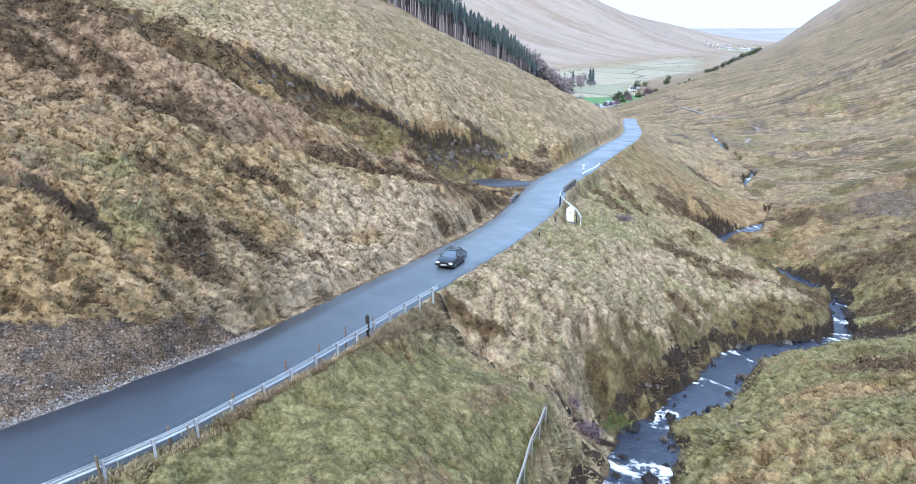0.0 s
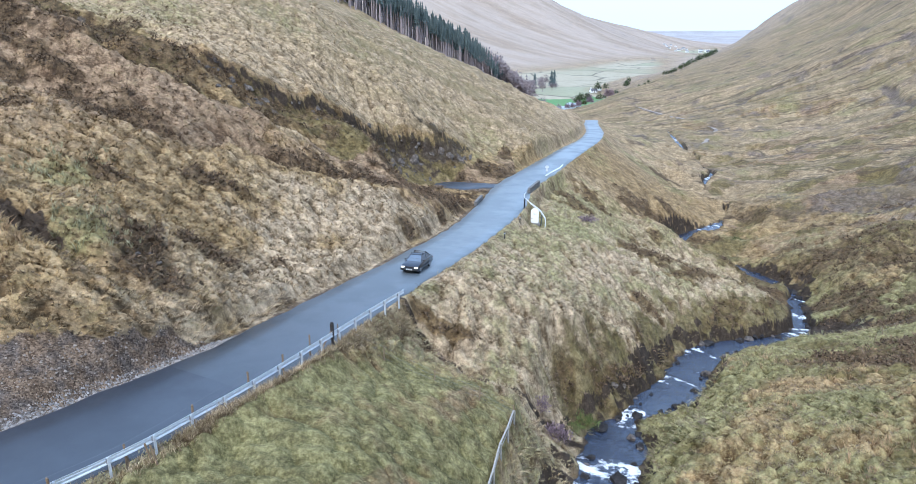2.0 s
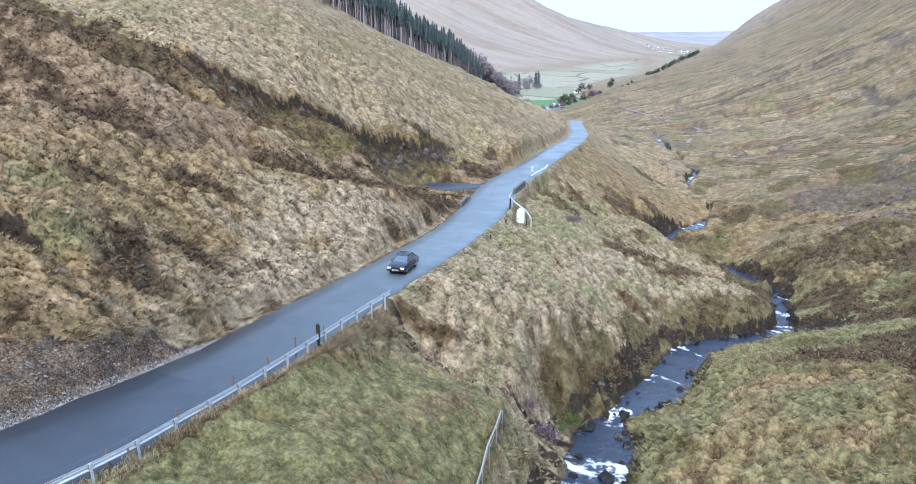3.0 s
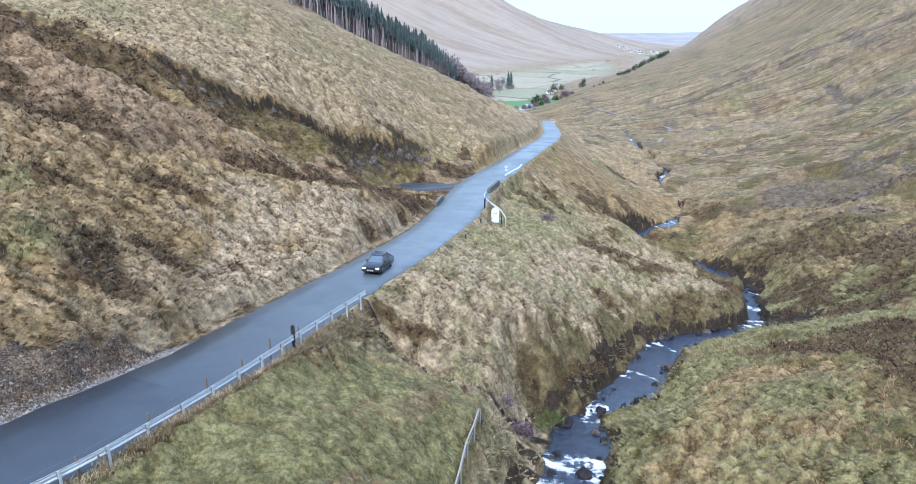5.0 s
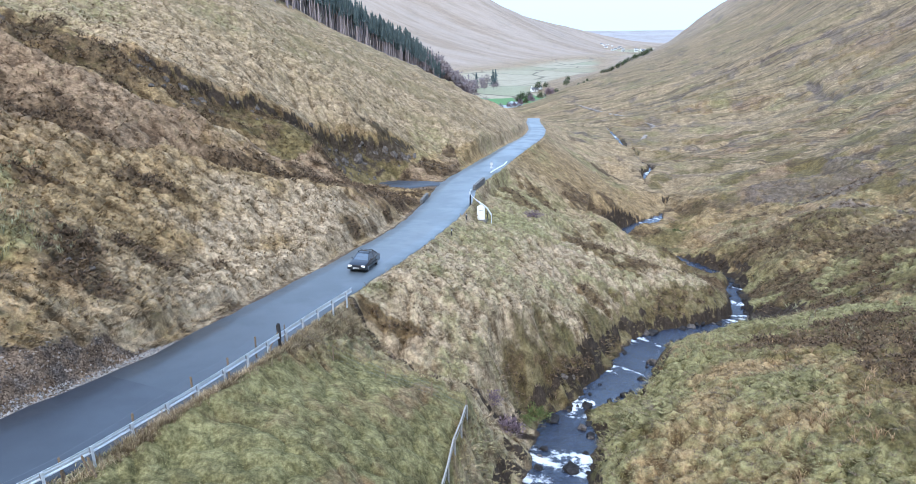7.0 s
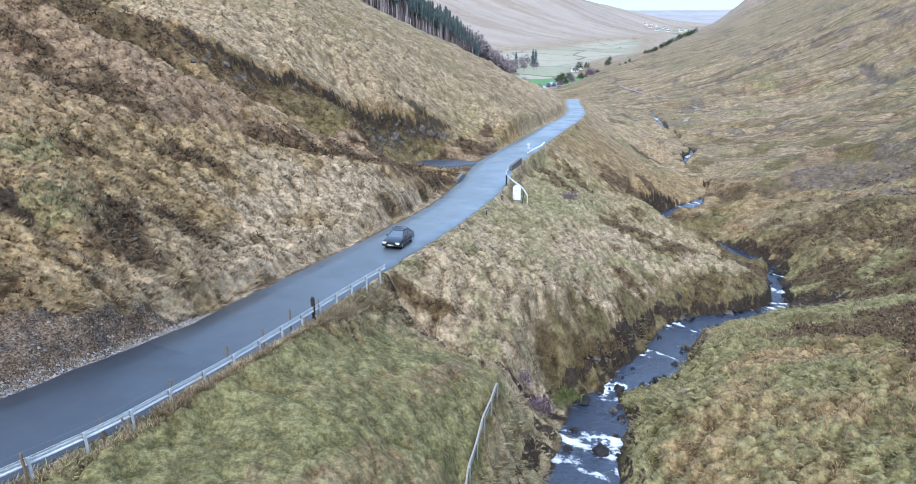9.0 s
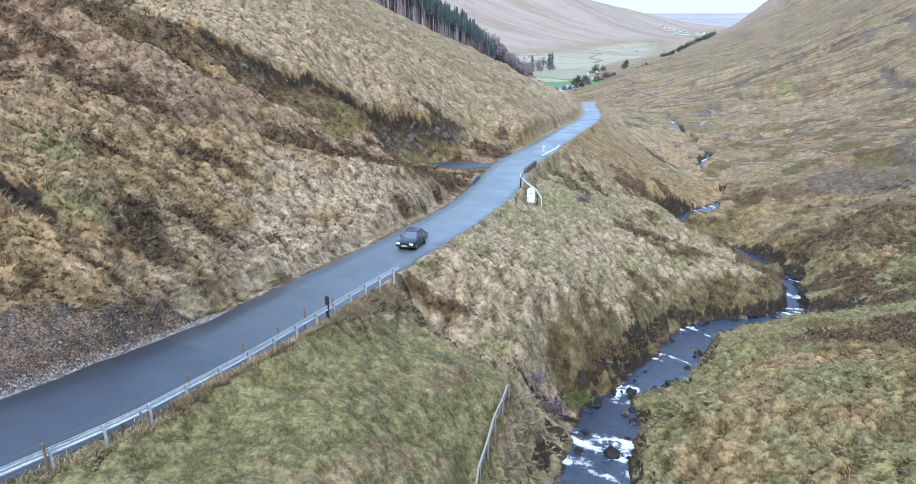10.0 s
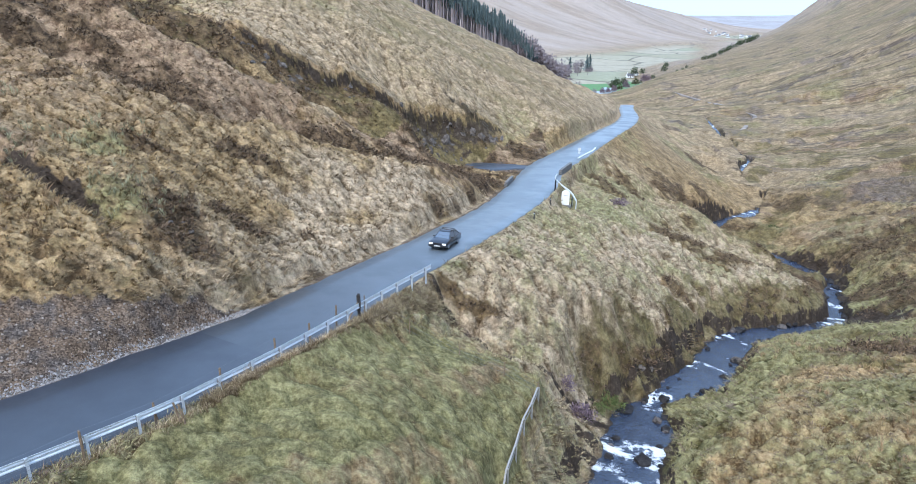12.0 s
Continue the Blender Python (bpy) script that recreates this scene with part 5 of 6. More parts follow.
def bollard(x, y, tall, label):
    z = zat(x, y, False)
    thing = new("marker_post")
    thing.location = (x, y, z)
    bm = bmesh.new()
    tube(bm, [(0, 0, -0.3), (0, 0, tall - 0.05), (0, 0, tall)], [0.07, 0.065, 0.05], 8)
    part("shaft", bm, DARK_WOOD, thing)
    bm = bmesh.new()
    tube(bm, [(0, 0, tall - 0.22), (0, 0, tall - 0.12)], 0.072, 8)
    part("band", bm, STEEL, thing, "pale reflective band")
    return tagged(thing, label, "marker post")


bollard(8.9, 70.0, 1.05, "short black marker post on the grass verge")
bollard(11.9, 79.0, 0.9, "short black marker post by the monument")


def road_sign():
    thing = new("road_sign")
    x, y = 20.6, 108.6
    thing.location = (x, y, zat(x, y, False))
    bm = bmesh.new()
    tube(bm, [(0, 0, -0.3), (0, 0, 1.95)], 0.035, 7)
    part("pole", bm, STEEL_DULL, thing)
    for z, w in ((1.55, 0.27), (1.0, 0.2)):
        bm = bmesh.new()
        bmesh.ops.create_circle(bm, cap_ends=True, radius=w, segments=20, matrix=pose(0, -0.06, z, 90, 0, 0))
        got = bmesh.ops.extrude_face_region(bm, geom=bm.faces[:])
        bmesh.ops.translate(bm, verts=[v for v in got["geom"] if isinstance(v, bmesh.types.BMVert)], vec=(0, 0.03, 0))
        bmesh.ops.recalc_face_normals(bm, faces=bm.faces)
        part("sign_plate", bm, plain("sign_face", (0.6, 0.62, 0.64), 0.5, 0.0, 0.1, 8), thing, "round white plate, too far off to read")
    thing.rotation_euler = (0, 0, radians(-14))
    return tagged(thing, "small white road sign plates on a grey pole", "road sign")


road_sign()


def kerb_line():
    """The white kerb stones on the bend."""
    thing = new("kerb")
    line = dense(np.array([(20.6, 108.6), (22.3, 111.8), (24.2, 115.4), (25.3, 118.5)]), 0.95)
    thing.location = (line[0][0], line[0][1], zat(*line[0], False))
    for p, d in zip(line, ways(line)):
        bm = bmesh.new()
        z = float(along(ROAD, p[:1], p[1:2])[2][0][0])
        box(bm, p[0] - thing.location.x, p[1] - thing.location.y, z - thing.location.z, 0.9, 0.18, 0.34, Matrix.Rotation(math.atan2(d[1], d[0]), 4, "Z"), 0.02)
        part("kerb_stone", bm, WHITE, thing)
    return tagged(thing, "whitewashed kerb stones on the outside of the bend", "kerb")


kerb_line()


# ---- the parked hatchback ----
def car():
    thing = new("hatchback_car")
    cx, cy = -0.55, 54.6
    zr = float(along(ROAD, np.array([cx]), np.array([cy]))[2][0][0])
    thing.matrix_world = Matrix.Translation((cx, cy, zr + 0.03)) @ Matrix.Rotation(radians(-19.0), 4, "Z") @ Matrix.Rotation(radians(-6.0), 4, "X") @ Matrix.Scale(0.92, 4)
    paint = Nodes("dark_car_paint")
    v = paint.noise(3.0, 4)
    paint.bsdf.inputs["Coat Weight"].default_value = 0.6
    paint.bsdf.inputs["Coat Roughness"].default_value = 0.08
    PAINT = paint.done(paint.mix(v, (0.01, 0.014, 0.024), (0.024, 0.031, 0.048)), 0.3, 0.2, 0.5)
    TRIM = plain("black_trim", (0.012, 0.012, 0.013), 0.55, 0.0, 0.2, 20)
    GLASS = plain("car_glass", (0.11, 0.14, 0.18), 0.12, 0.0, 0.1, 2, 0.9)
    CHROME = plain("bright_metal", (0.6, 0.6, 0.62), 0.25, 0.9, 0.1, 5)
    LAMP = Nodes("lit_headlamp")
    LAMP.bsdf.inputs["Emission Color"].default_value = (1.0, 0.97, 0.9, 1)
    LAMP.bsdf.inputs["Emission Strength"].default_value = 0.5
    LAMP_M = LAMP.done((0.8, 0.8, 0.78), 0.2)
    # forward is -y; side outline of the lower body from nose to tail
    side = [(-2.12, 0.34), (-2.16, 0.48), (-2.13, 0.62), (-2.06, 0.72), (-1.2, 0.84), (-0.95, 0.90), (0.9, 0.93), (1.75, 0.95), (2.08, 0.90), (2.14, 0.62), (2.12, 0.40), (2.0, 0.26), (-2.0, 0.24)]
    bm = bmesh.new()
    outs = []
    for x, inset, drop in ((-0.83, 0.05, 0.03), (-0.78, 0.0, 0.0), (-0.4, -0.02, -0.015), (0.4, -0.02, -0.015), (0.78, 0.0, 0.0), (0.83, 0.05, 0.03)):
        outs.append([(x, y * (1 - inset * 0.4) if abs(y) > 1.9 else y, z - (drop if z > 0.6 else 0)) for y, z in side])
    loft(bm, outs)
    bmesh.ops.bevel(bm, geom=bm.edges[:], offset=0.018, segments=2, affect="EDGES")
    part("body", bm, PAINT, thing, "dark blue-black painted body", True)
    # roof and pillars: a shell that narrows upwards
    low = [(-0.72, -1.02, 0.88), (0.72, -1.02, 0.88), (0.76, 0.4, 0.91), (0.72, 1.72, 0.93), (-0.72, 1.72, 0.93), (-0.76, 0.4, 0.91)]
    high = [(-0.54, -0.30, 1.34), (0.54, -0.30, 1.34), (0.58, 0.45, 1.385), (0.54, 1.05, 1.34), (-0.54, 1.05, 1.34), (-0.58, 0.45, 1.385)]
    bm = bmesh.new()
    loft(bm, [low, high])
    part("cabin", bm, GLASS, thing, "dark tinted windows", False)
    bm = bmesh.new()
    loft(bm, [[(x * 1.02, y * 1.02, z + 0.004) for x, y, z in high], [(x * 0.9, y * 0.93, z + 0.035) for x, y, z in high]])
    part("roof", bm, PAINT, thing, "", True)
    for a, b in ((0, 0), (1, 1), (3, 3), (4, 4), (2, 2), (5, 5)):
        bm = bmesh.new()
        tube(bm, [Vector(low[a]) * 1.005, Vector(high[b]) * 1.005], 0.045 if a in (3, 4) else 0.03, 6)
        part("pillar", bm, PAINT, thing)
    bm = bmesh.new()
    box(bm, 0, -0.66, 1.105, 0.9, 0.012, 0.01, Matrix.Rotation(radians(32), 4, "X"))
    part("wiper", bm, TRIM, thing)
    for x in (-0.62, 0.62):
        bm = bmesh.new()
        box(bm, x, -2.13, 0.60, 0.34, 0.06, 0.15, None, 0.02)
        part("headlight", bm, LAMP_M, thing, "lit rectangular headlight")
        bm = bmesh.new()
        box(bm, x * 1.28, -2.0, 0.48, 0.05, 0.2, 0.08, None, 0.01)
        part("indicator", bm, plain("amber_lens", (0.5, 0.16, 0.02), 0.3), thing)
        bm = bmesh.new()
        box(bm, x * 1.0, 2.12, 0.72, 0.4, 0.05, 0.17, None, 0.02)
        part("tail_light", bm, plain("red_lens", (0.3, 0.01, 0.01), 0.3), thing)
        bm = bmesh.new()
        box(bm, x * 1.42, -0.72, 0.98, 0.16, 0.1, 0.12, None, 0.03)
        part("door_mirror", bm, TRIM, thing)
        for y in (-0.1, 0.85):
            bm = bmesh.new()
            box(bm, x * 1.345, y, 0.62, 0.008, 0.01, 0.5)
            part("door_seam", bm, TRIM, thing)
        bm = bmesh.new()
        box(bm, x * 1.35, 0.0, 0.52, 0.025, 2.4, 0.07, None, 0.008)
        part("side_strip", bm, TRIM, thing)
    bm = bmesh.new()
    box(bm, 0, -2.14, 0.61, 0.86, 0.04, 0.14, None, 0.01)
    part("grille", bm, TRIM, thing, "black slatted grille")
    for y, tag in ((-2.17, "front"), (2.16, "rear")):
        bm = bmesh.new()
        box(bm, 0, y, 0.42, 1.64, 0.14, 0.17, None, 0.03)
        part("bumper", bm, TRIM, thing, "black plastic bumper")
        bm = bmesh.new()
        box(bm, 0, y * 1.036, 0.43, 0.52, 0.01, 0.11)
        plate = part("number_plate", bm, WHITE, thing, "white plate")
        for k in range(2):
            bm = bmesh.new()
            box(bm, -0.11 + 0.22 * k, y * 1.036 + math.copysign(0.006, y), 0.43, 0.17, 0.004, 0.055)
            part("plate_bar", bm, BLACK, plate)
    for y in (0.0, 0.75):
        bm = bmesh.new()
        tube(bm, [(-0.62, y, 1.50), (0.62, y, 1.50)], 0.022, 6)
        bar = part("roof_bar", bm, TRIM, thing, "black roof rack bar")
        for x in (-0.55, 0.55):
            bm = bmesh.new()
            box(bm, x, y, 1.44, 0.06, 0.08, 0.13, None, 0.01)
            part("foot", bm, TRIM, bar)
    bm = bmesh.new()
    box(bm, 0, 1.62, 1.06, 1.2, 0.16, 0.03, Matrix.Rotation(radians(-20), 4, "X"), 0.01)
    part("spoiler", bm, TRIM, thing)
    for x in (-0.74, 0.74):
        for y in (-1.32, 1.28):
            bm = bmesh.new()
            tube(bm, [(x - 0.09, y, 0.29), (x - 0.07, y, 0.29), (x + 0.07, y, 0.29), (x + 0.09, y, 0.29)], [0.26, 0.29, 0.29, 0.26], 20)
            wheel = part("wheel", bm, plain("tyre_rubber", (0.018, 0.018, 0.018), 0.9), thing, "black tyre", True)
            bm = bmesh.new()
            k = math.copysign(1, x)
            tube(bm, [(x + 0.08 * k, y, 0.29), (x + 0.098 * k, y, 0.29)], [0.19, 0.17], 16)
            rim = part("rim", bm, CHROME, wheel, "dull alloy rim")
            bm = bmesh.new()
            tube(bm, [(x + 0.098 * k, y, 0.29), (x + 0.104 * k, y, 0.29)], [0.05, 0.045], 10)
            part("hub_cap", bm, TRIM, wheel)
    return tagged(thing, "dark old hatchback with roof bars standing on the wet road", "car")


car()


# ---- rocks ----
def rock_material(name, dark, light):
    n = Nodes(name)
    v = n.noise(2.5, 7, 0.7, n.local())
    w = n.noise(11.0, 4, 0.6, n.local())
    n.bump(n.math("ADD", v, n.math("MULTIPLY", w, 0.4)), 0.6, 0.08)
    return n.done(n.mix(n.ramp(v, 0.3, 0.7), dark, n.mix(w, light, tuple(c * 0.7 for c in light))), 0.85, 0.0, 0.18)


WET_ROCK = rock_material("wet_black_rock", (0.012, 0.011, 0.011), (0.06, 0.055, 0.055))
GREY_ROCK = rock_material("grey_rock", (0.05, 0.043, 0.037), (0.25, 0.21, 0.18))
MOSSY_ROCK = rock_material("brown_rock", (0.05, 0.042, 0.035), (0.2, 0.17, 0.15))


def rock(x, y, z, sx, sy, sz, mat, label, seed, turn=0.0, name="rock"):
    rnd = random.Random(seed)
    bm = bmesh.new()
    bmesh.ops.create_icosphere(bm, subdivisions=2, radius=1.0)
    for _ in range(11):                                     # planes that split the stone
        n = Vector((rnd.uniform(-1, 1), rnd.uniform(-1, 1), rnd.uniform(-0.3, 1))).normalized()
        lim = rnd.uniform(0.45, 0.8)
        for v in bm.verts:
            k = v.co.dot(n)
            if k > lim:
                v.co -= n * (k - lim)
    wobble(bm, 0.22, 0.5, seed)
    bmesh.ops.scale(bm, verts=bm.verts, vec=(sx, sy, sz))
    me = bpy.data.meshes.new(name)
    bm.to_mesh(me)
    bm.free()
    me.materials.append(mat)
    ob = new(name, me)
    ob.location = (x, y, z)
    ob.rotation_euler = (0, 0, turn)
    return tagged(ob, label, "rock")


rock(13.9, 40.4, -11.6, 1.05, 0.8, 0.75, WET_ROCK, "wet black boulder splitting the rapids", 3, 0.4)
rock(15.1, 40.0, -11.75, 0.6, 0.5, 0.45, WET_ROCK, "small wet black rock in the rapids", 5, 1.0)
rock(12.0, 42.6, -12.0, 0.5, 0.7, 0.6, GREY_ROCK, "grey boulder at the stream's edge", 8, 0.2)
rock(11.5, 40.9, -11.5, 0.4, 0.5, 0.5, WET_ROCK, "dark stone at the stream's edge", 9, 0.9)
rnd = random.Random(17)
for k in range(80):
    i = int(rnd.uniform(0.09, 0.58) * len(STREAM))
    p, q = STREAM[i], STREAM[i + 1]
    d = Vector((q[0] - p[0], q[1] - p[1])).normalized()
    side = rnd.choice((-1, 1))
    w = max(0.4, p[3]) * rnd.uniform(0.7, 1.2) * side
    s = rnd.uniform(0.2, 0.5) + 0.5 * rnd.random() ** 4
    f = rnd.random()
    rock(p[0] + (q[0] - p[0]) * f + d.y * w, p[1] + (q[1] - p[1]) * f - d.x * w, p[2] + 0.05, s, s * rnd.uniform(0.7, 1.3), s * 0.7,
         WET_ROCK if rnd.random() < 0.75 else MOSSY_ROCK, "wet dark stone at the edge of the stream", 100 + k, rnd.uniform(0, 6))
# the rock ledge where the stream turns, the pale stones under the knoll, and the outcrops of the scar
for k, (x, y, s) in enumerate(((37.5, 71.8, 1.3), (39.5, 72.9, 1.5), (41.5, 73.2, 1.2), (35.5, 70.7, 1.0), (33.2, 69.4, 0.8), (43.5, 74.6, 1.2))):
    rock(x, y, zat(x, y) - 0.1, s, s * 0.7, s * 0.45, MOSSY_ROCK, "dark ledge of broken rock beside the stream", 200 + k, k)
for k, (x, y, s) in enumerate(((19.6, 54.7, 0.5), (20.7, 55.8, 0.35), (18.2, 54.2, 0.4), (17.0, 53.4, 0.5))):
    rock(x, y, zat(x, y) + 0.05, s, s * 0.7, s * 0.8, GREY_ROCK, "pale grey stone in the bank under the knoll", 220 + k, k)
for k, (x, y, s, h) in enumerate(((6.0, 108.6, 1.5, 1.7), (4.6, 108.2, 1.1, 1.2), (7.0, 109.4, 0.9, 0.9), (5.2, 107.2, 0.8, 0.8), (-4.4, 100.6, 1.1, 1.9), (-3.4, 100.2, 0.8, 1.4), (-2.4, 101.2, 0.9, 1.1), (3.0, 108.4, 1.1, 1.1),
                                    (1.4, 107.6, 0.9, 0.9), (-1.0, 105.6, 1.0, 1.2), (-3.2, 103.6, 0.9, 0.9), (8.0, 110.4, 0.7, 0.7), (1.2, 103.4, 0.7, 0.9), (0.4, 103.0, 0.5, 0.6), (2.4, 101.6, 0.4, 0.4), (-6.0, 98.6, 0.9, 0.8), (-21.5, 87.6, 0.9, 0.6), (-19.8, 87.9, 0.8, 0.6))):
    rock(x, y, zat(x, y) - 0.3 * h, s, s * 0.6, h, GREY_ROCK, "grey bedrock outcrop in the eroded hillside scar", 240 + k, k * 0.4)
rnd = random.Random(29)
for k in range(70):
    i = rnd.uniform(1.2, 7.4)
    f = i - int(i)
    p, q = SCAR_EDGE[int(i)], SCAR_EDGE[int(i) + 1]
    x, y = p[0] + (q[0] - p[0]) * f + rnd.uniform(-0.6, 0.8), p[1] + (q[1] - p[1]) * f - abs(rnd.gauss(0.8, 2.2))
    s = rnd.uniform(0.18, 0.55)
    rock(x, y, zat(x, y) - 0.1 * s, s, s * rnd.uniform(0.5, 0.9), s * rnd.uniform(0.5, 0.9), GREY_ROCK if rnd.random() < 0.5 else MOSSY_ROCK,
         "broken grey stone weathered out of the hillside scar", 300 + k, rnd.uniform(0, 6))
for k, (x, y, s) in enumerate(((-17.6, 42.2, 0.35), (-16.9, 41.8, 0.28), (-18.4, 42.9, 0.3), (-17.9, 41.4, 0.25))):
    rock(x, y, zat(x, y) + 0.05, s, s, s * 0.7, GREY_ROCK, "loose grey stone among the bracken", 270 + k, k)


def scatter_stones(name, label, count, seed, spread, power, size, dark, light):
    """Loose stones on the gravel slope by the road, thickest at its foot."""
    rng = np.random.default_rng(seed)
    t = rng.random(count)
    u = rng.random(count) ** power * spread
    line = ROAD[(ROAD[:, 1] > 8) & (ROAD[:, 1] < 42)]
    d = ways(line)
    k = t * (len(line) - 1.001)
    i = k.astype(int)
    f = (k - i)[:, None]
    p = line[i] * (1 - f) + line[i + 1] * f
    w = p[:, 3] + 0.08 + u
    x, y = p[:, 0] - d[i, 1] * w, p[:, 1] + d[i, 0] * w
    ok = scree(x, y, u, np.full(count, -1.0)) > 0.4
    x, y = x[ok], y[ok]
    m = len(x)
    z = height(x, y)
    s = size * (0.3 + rng.random(m) ** 4)
    base = np.array([(1, 0, 0), (-1, 0, 0), (0, 1, 0), (0, -1, 0), (0, 0, 1), (0, 0, -1)], float)
    v = base[None] * s[:, None, None] * rng.uniform(0.6, 1.4, (m, 6, 1)) + np.stack([x, y, z + s * 0.3], 1)[:, None]
    tri = np.array([(0, 2, 4), (2, 1, 4), (1, 3, 4), (3, 0, 4), (2, 0, 5), (1, 2, 5), (3, 1, 5), (0, 3, 5)])
    faces = (np.arange(m)[:, None, None] * 6 + tri[None]).reshape(-1, 3)
    n = Nodes(name)
    r = n.tree.nodes.new("ShaderNodeNewGeometry").outputs["Random Per Island"]
    mat = n.done(n.mix(r, dark, light), 0.9)
    return tagged(new(name, raw_mesh(name, v.reshape(-1, 3), faces, mat)), label, "gravel", kind="stuff")


scatter_stones("loose_stones", "loose grey-brown stones on the gravel slope", 9000, 11, 6.5, 1.0, 0.07, (0.07, 0.055, 0.045), (0.36, 0.3, 0.25))
scatter_stones("chippings", "pale grey stone chippings along the edge of the tarmac", 8000, 13, 0.7, 1.3, 0.06, (0.12, 0.112, 0.108), (0.4, 0.365, 0.34))


# ---- shrubs ----
def leaf_material(name, dark, light):
    n = Nodes(name)
    r = n.tree.nodes.new("ShaderNodeNewGeometry").outputs["Random Per Island"]
    return n.done(n.mix(r, dark, light), 0.8, 0.0, 0.2)


HEATHER = leaf_material("heather_twigs", (0.04, 0.027, 0.017), (0.2, 0.135, 0.085))
PURPLE = leaf_material("purple_heather", (0.09, 0.06, 0.075), (0.3, 0.22, 0.25))
GORSE = leaf_material("dark_green_shrub", (0.018, 0.028, 0.01), (0.1, 0.12, 0.04))
BRACKEN = leaf_material("green_fern", (0.05, 0.075, 0.02), (0.19, 0.22, 0.08))


def twigs(rng, count, sx, sy, sz, size, lump=0.35):
    """Small leaf blades through an uneven dome: verts and triangles."""
    d = rng.standard_normal((count, 3))
    d[:, 2] = np.abs(d[:, 2])
    d /= np.linalg.norm(d, axis=1)[:, None]
    a = np.arctan2(d[:, 1], d[:, 0])
    r = rng.random(count) ** 0.4 * (1 + lump * np.sin(3 * a + rng.uniform(0, 6)) * 0.5 + lump * 0.5 * np.sin(7 * d[:, 2] + 5 * a))
    c = d * r[:, None] * (sx, sy, sz)
    e1 = rng.standard_normal((count, 3)) * 0.5 + d * 1.2
    e1 *= size / np.linalg.norm(e1, axis=1)[:, None]
    e2 = rng.standard_normal((count, 3))
    e2 *= 0.35 * size / np.linalg.norm(e2, axis=1)[:, None]
    v = np.stack([c - e2, c + e2, c + e1], 1).reshape(-1, 3)
    return v, np.arange(count * 3).reshape(-1, 3)


def shrub(x, y, sx, sy, sz, mat, label, seed, count=500, size=0.12, name="shrub"):
    rng = np.random.default_rng(seed)
    v, f = twigs(rng, count, sx, sy, sz, size)
    thing = new(name)
    thing.location = (x, y, zat(x, y))
    crown = new("foliage", raw_mesh("foliage", v, f, mat))
    crown.parent = thing
    bm = bmesh.new()
    for k in range(5):
        a = rng.uniform(0, 6.28)
        tube(bm, [(0, 0, -0.2), (0.4 * sx * math.cos(a), 0.4 * sy * math.sin(a), 0.6 * sz)], [0.03, 0.01], 4)
    part("stem", bm, HEATHER, thing)
    return tagged(thing, label, "shrub")


shrub(9.6, 43.3, 1.3, 1.0, 1.0, PURPLE, "bare purple-brown willow scrub on the stream bank", 31, 1100, 0.14)
shrub(8.6, 44.6, 0.9, 0.8, 0.8, PURPLE, "bare purple-brown willow scrub beside the gully", 32, 700, 0.13)
shrub(13.2, 49.0, 1.4, 1.1, 0.9, BRACKEN, "green fern clump beside the pool", 33, 1000, 0.15)
shrub(11.6, 46.5, 1.0, 0.8, 0.6, BRACKEN, "small green fern clump on the bank", 34, 600, 0.13)
shrub(24.0, 93.8, 1.4, 1.0, 0.9, PURPLE, "dark leafless thorn bush on the knoll", 35, 1000, 0.16)
shrub(47.6, 123.6, 2.4, 2.2, 2.4, GORSE, "dark round gorse bush over the stream", 36, 1500, 0.22)
shrub(60.0, 120.0, 0.9, 0.9, 0.9, GORSE, "small dark bush on the stream bank", 37, 500, 0.2)


def heather_clumps():
    """Low heather on the hillside, thick where the cover is dark."""
    rng = np.random.default_rng(21)
    n = 36000
    az = np.radians(rng.uniform(-41, 49, n))
    r = 28 * (150 / 28) ** rng.random(n) ** 0.8
    x, y = r * np.sin(az), r * np.cos(az)
    h = 0.3
    z0 = landforms(x, y)
    slope = np.hypot(landforms(x + h, y) - z0, landforms(x, y + h) - z0) / h
    s = np.array(cover(x, y, slope))
    dr, _, (_, wr) = along(ROAD, x, y)
    ds, _, (_, ws) = along(STREAM, x, y)
    ok = (s[0] > 0.38) & (rng.random(n) < 1.1 * s[0]) & (dr - wr > 1.2) & (ds - ws > 1.0) & (s[3] < 0.3)
    x, y = x[ok], y[ok]
    z = height(x, y)
    vs, fs, k = [], [], 0
    for i in range(len(x)):
        w = rng.uniform(0.25, 0.7)
        v, f = twigs(rng, 20, w, w, w * 0.7, 0.26)
        vs.append(v + (x[i], y[i], z[i] - 0.05))
        fs.append(f + k)
        k += len(v)
    me = raw_mesh("heather", np.concatenate(vs), np.concatenate(fs), HEATHER)
    return tagged(new("heather", me), "low dark brown heather clumps on the slopes", "heather", kind="stuff")


heather_clumps()


# ---- trees and houses down the glen ----
NEEDLE = leaf_material("spruce_needles", (0.045, 0.068, 0.07), (0.13, 0.165, 0.16))
BARK = plain("spruce_bark", (0.3, 0.25, 0.25), 0.95, 0.0, 0.4, 3)
BARE = leaf_material("bare_twigs", (0.15, 0.12, 0.125), (0.36, 0.31, 0.315))
BROADLEAF = leaf_material("evergreen_leaves", (0.025, 0.04, 0.018), (0.1, 0.13, 0.06))


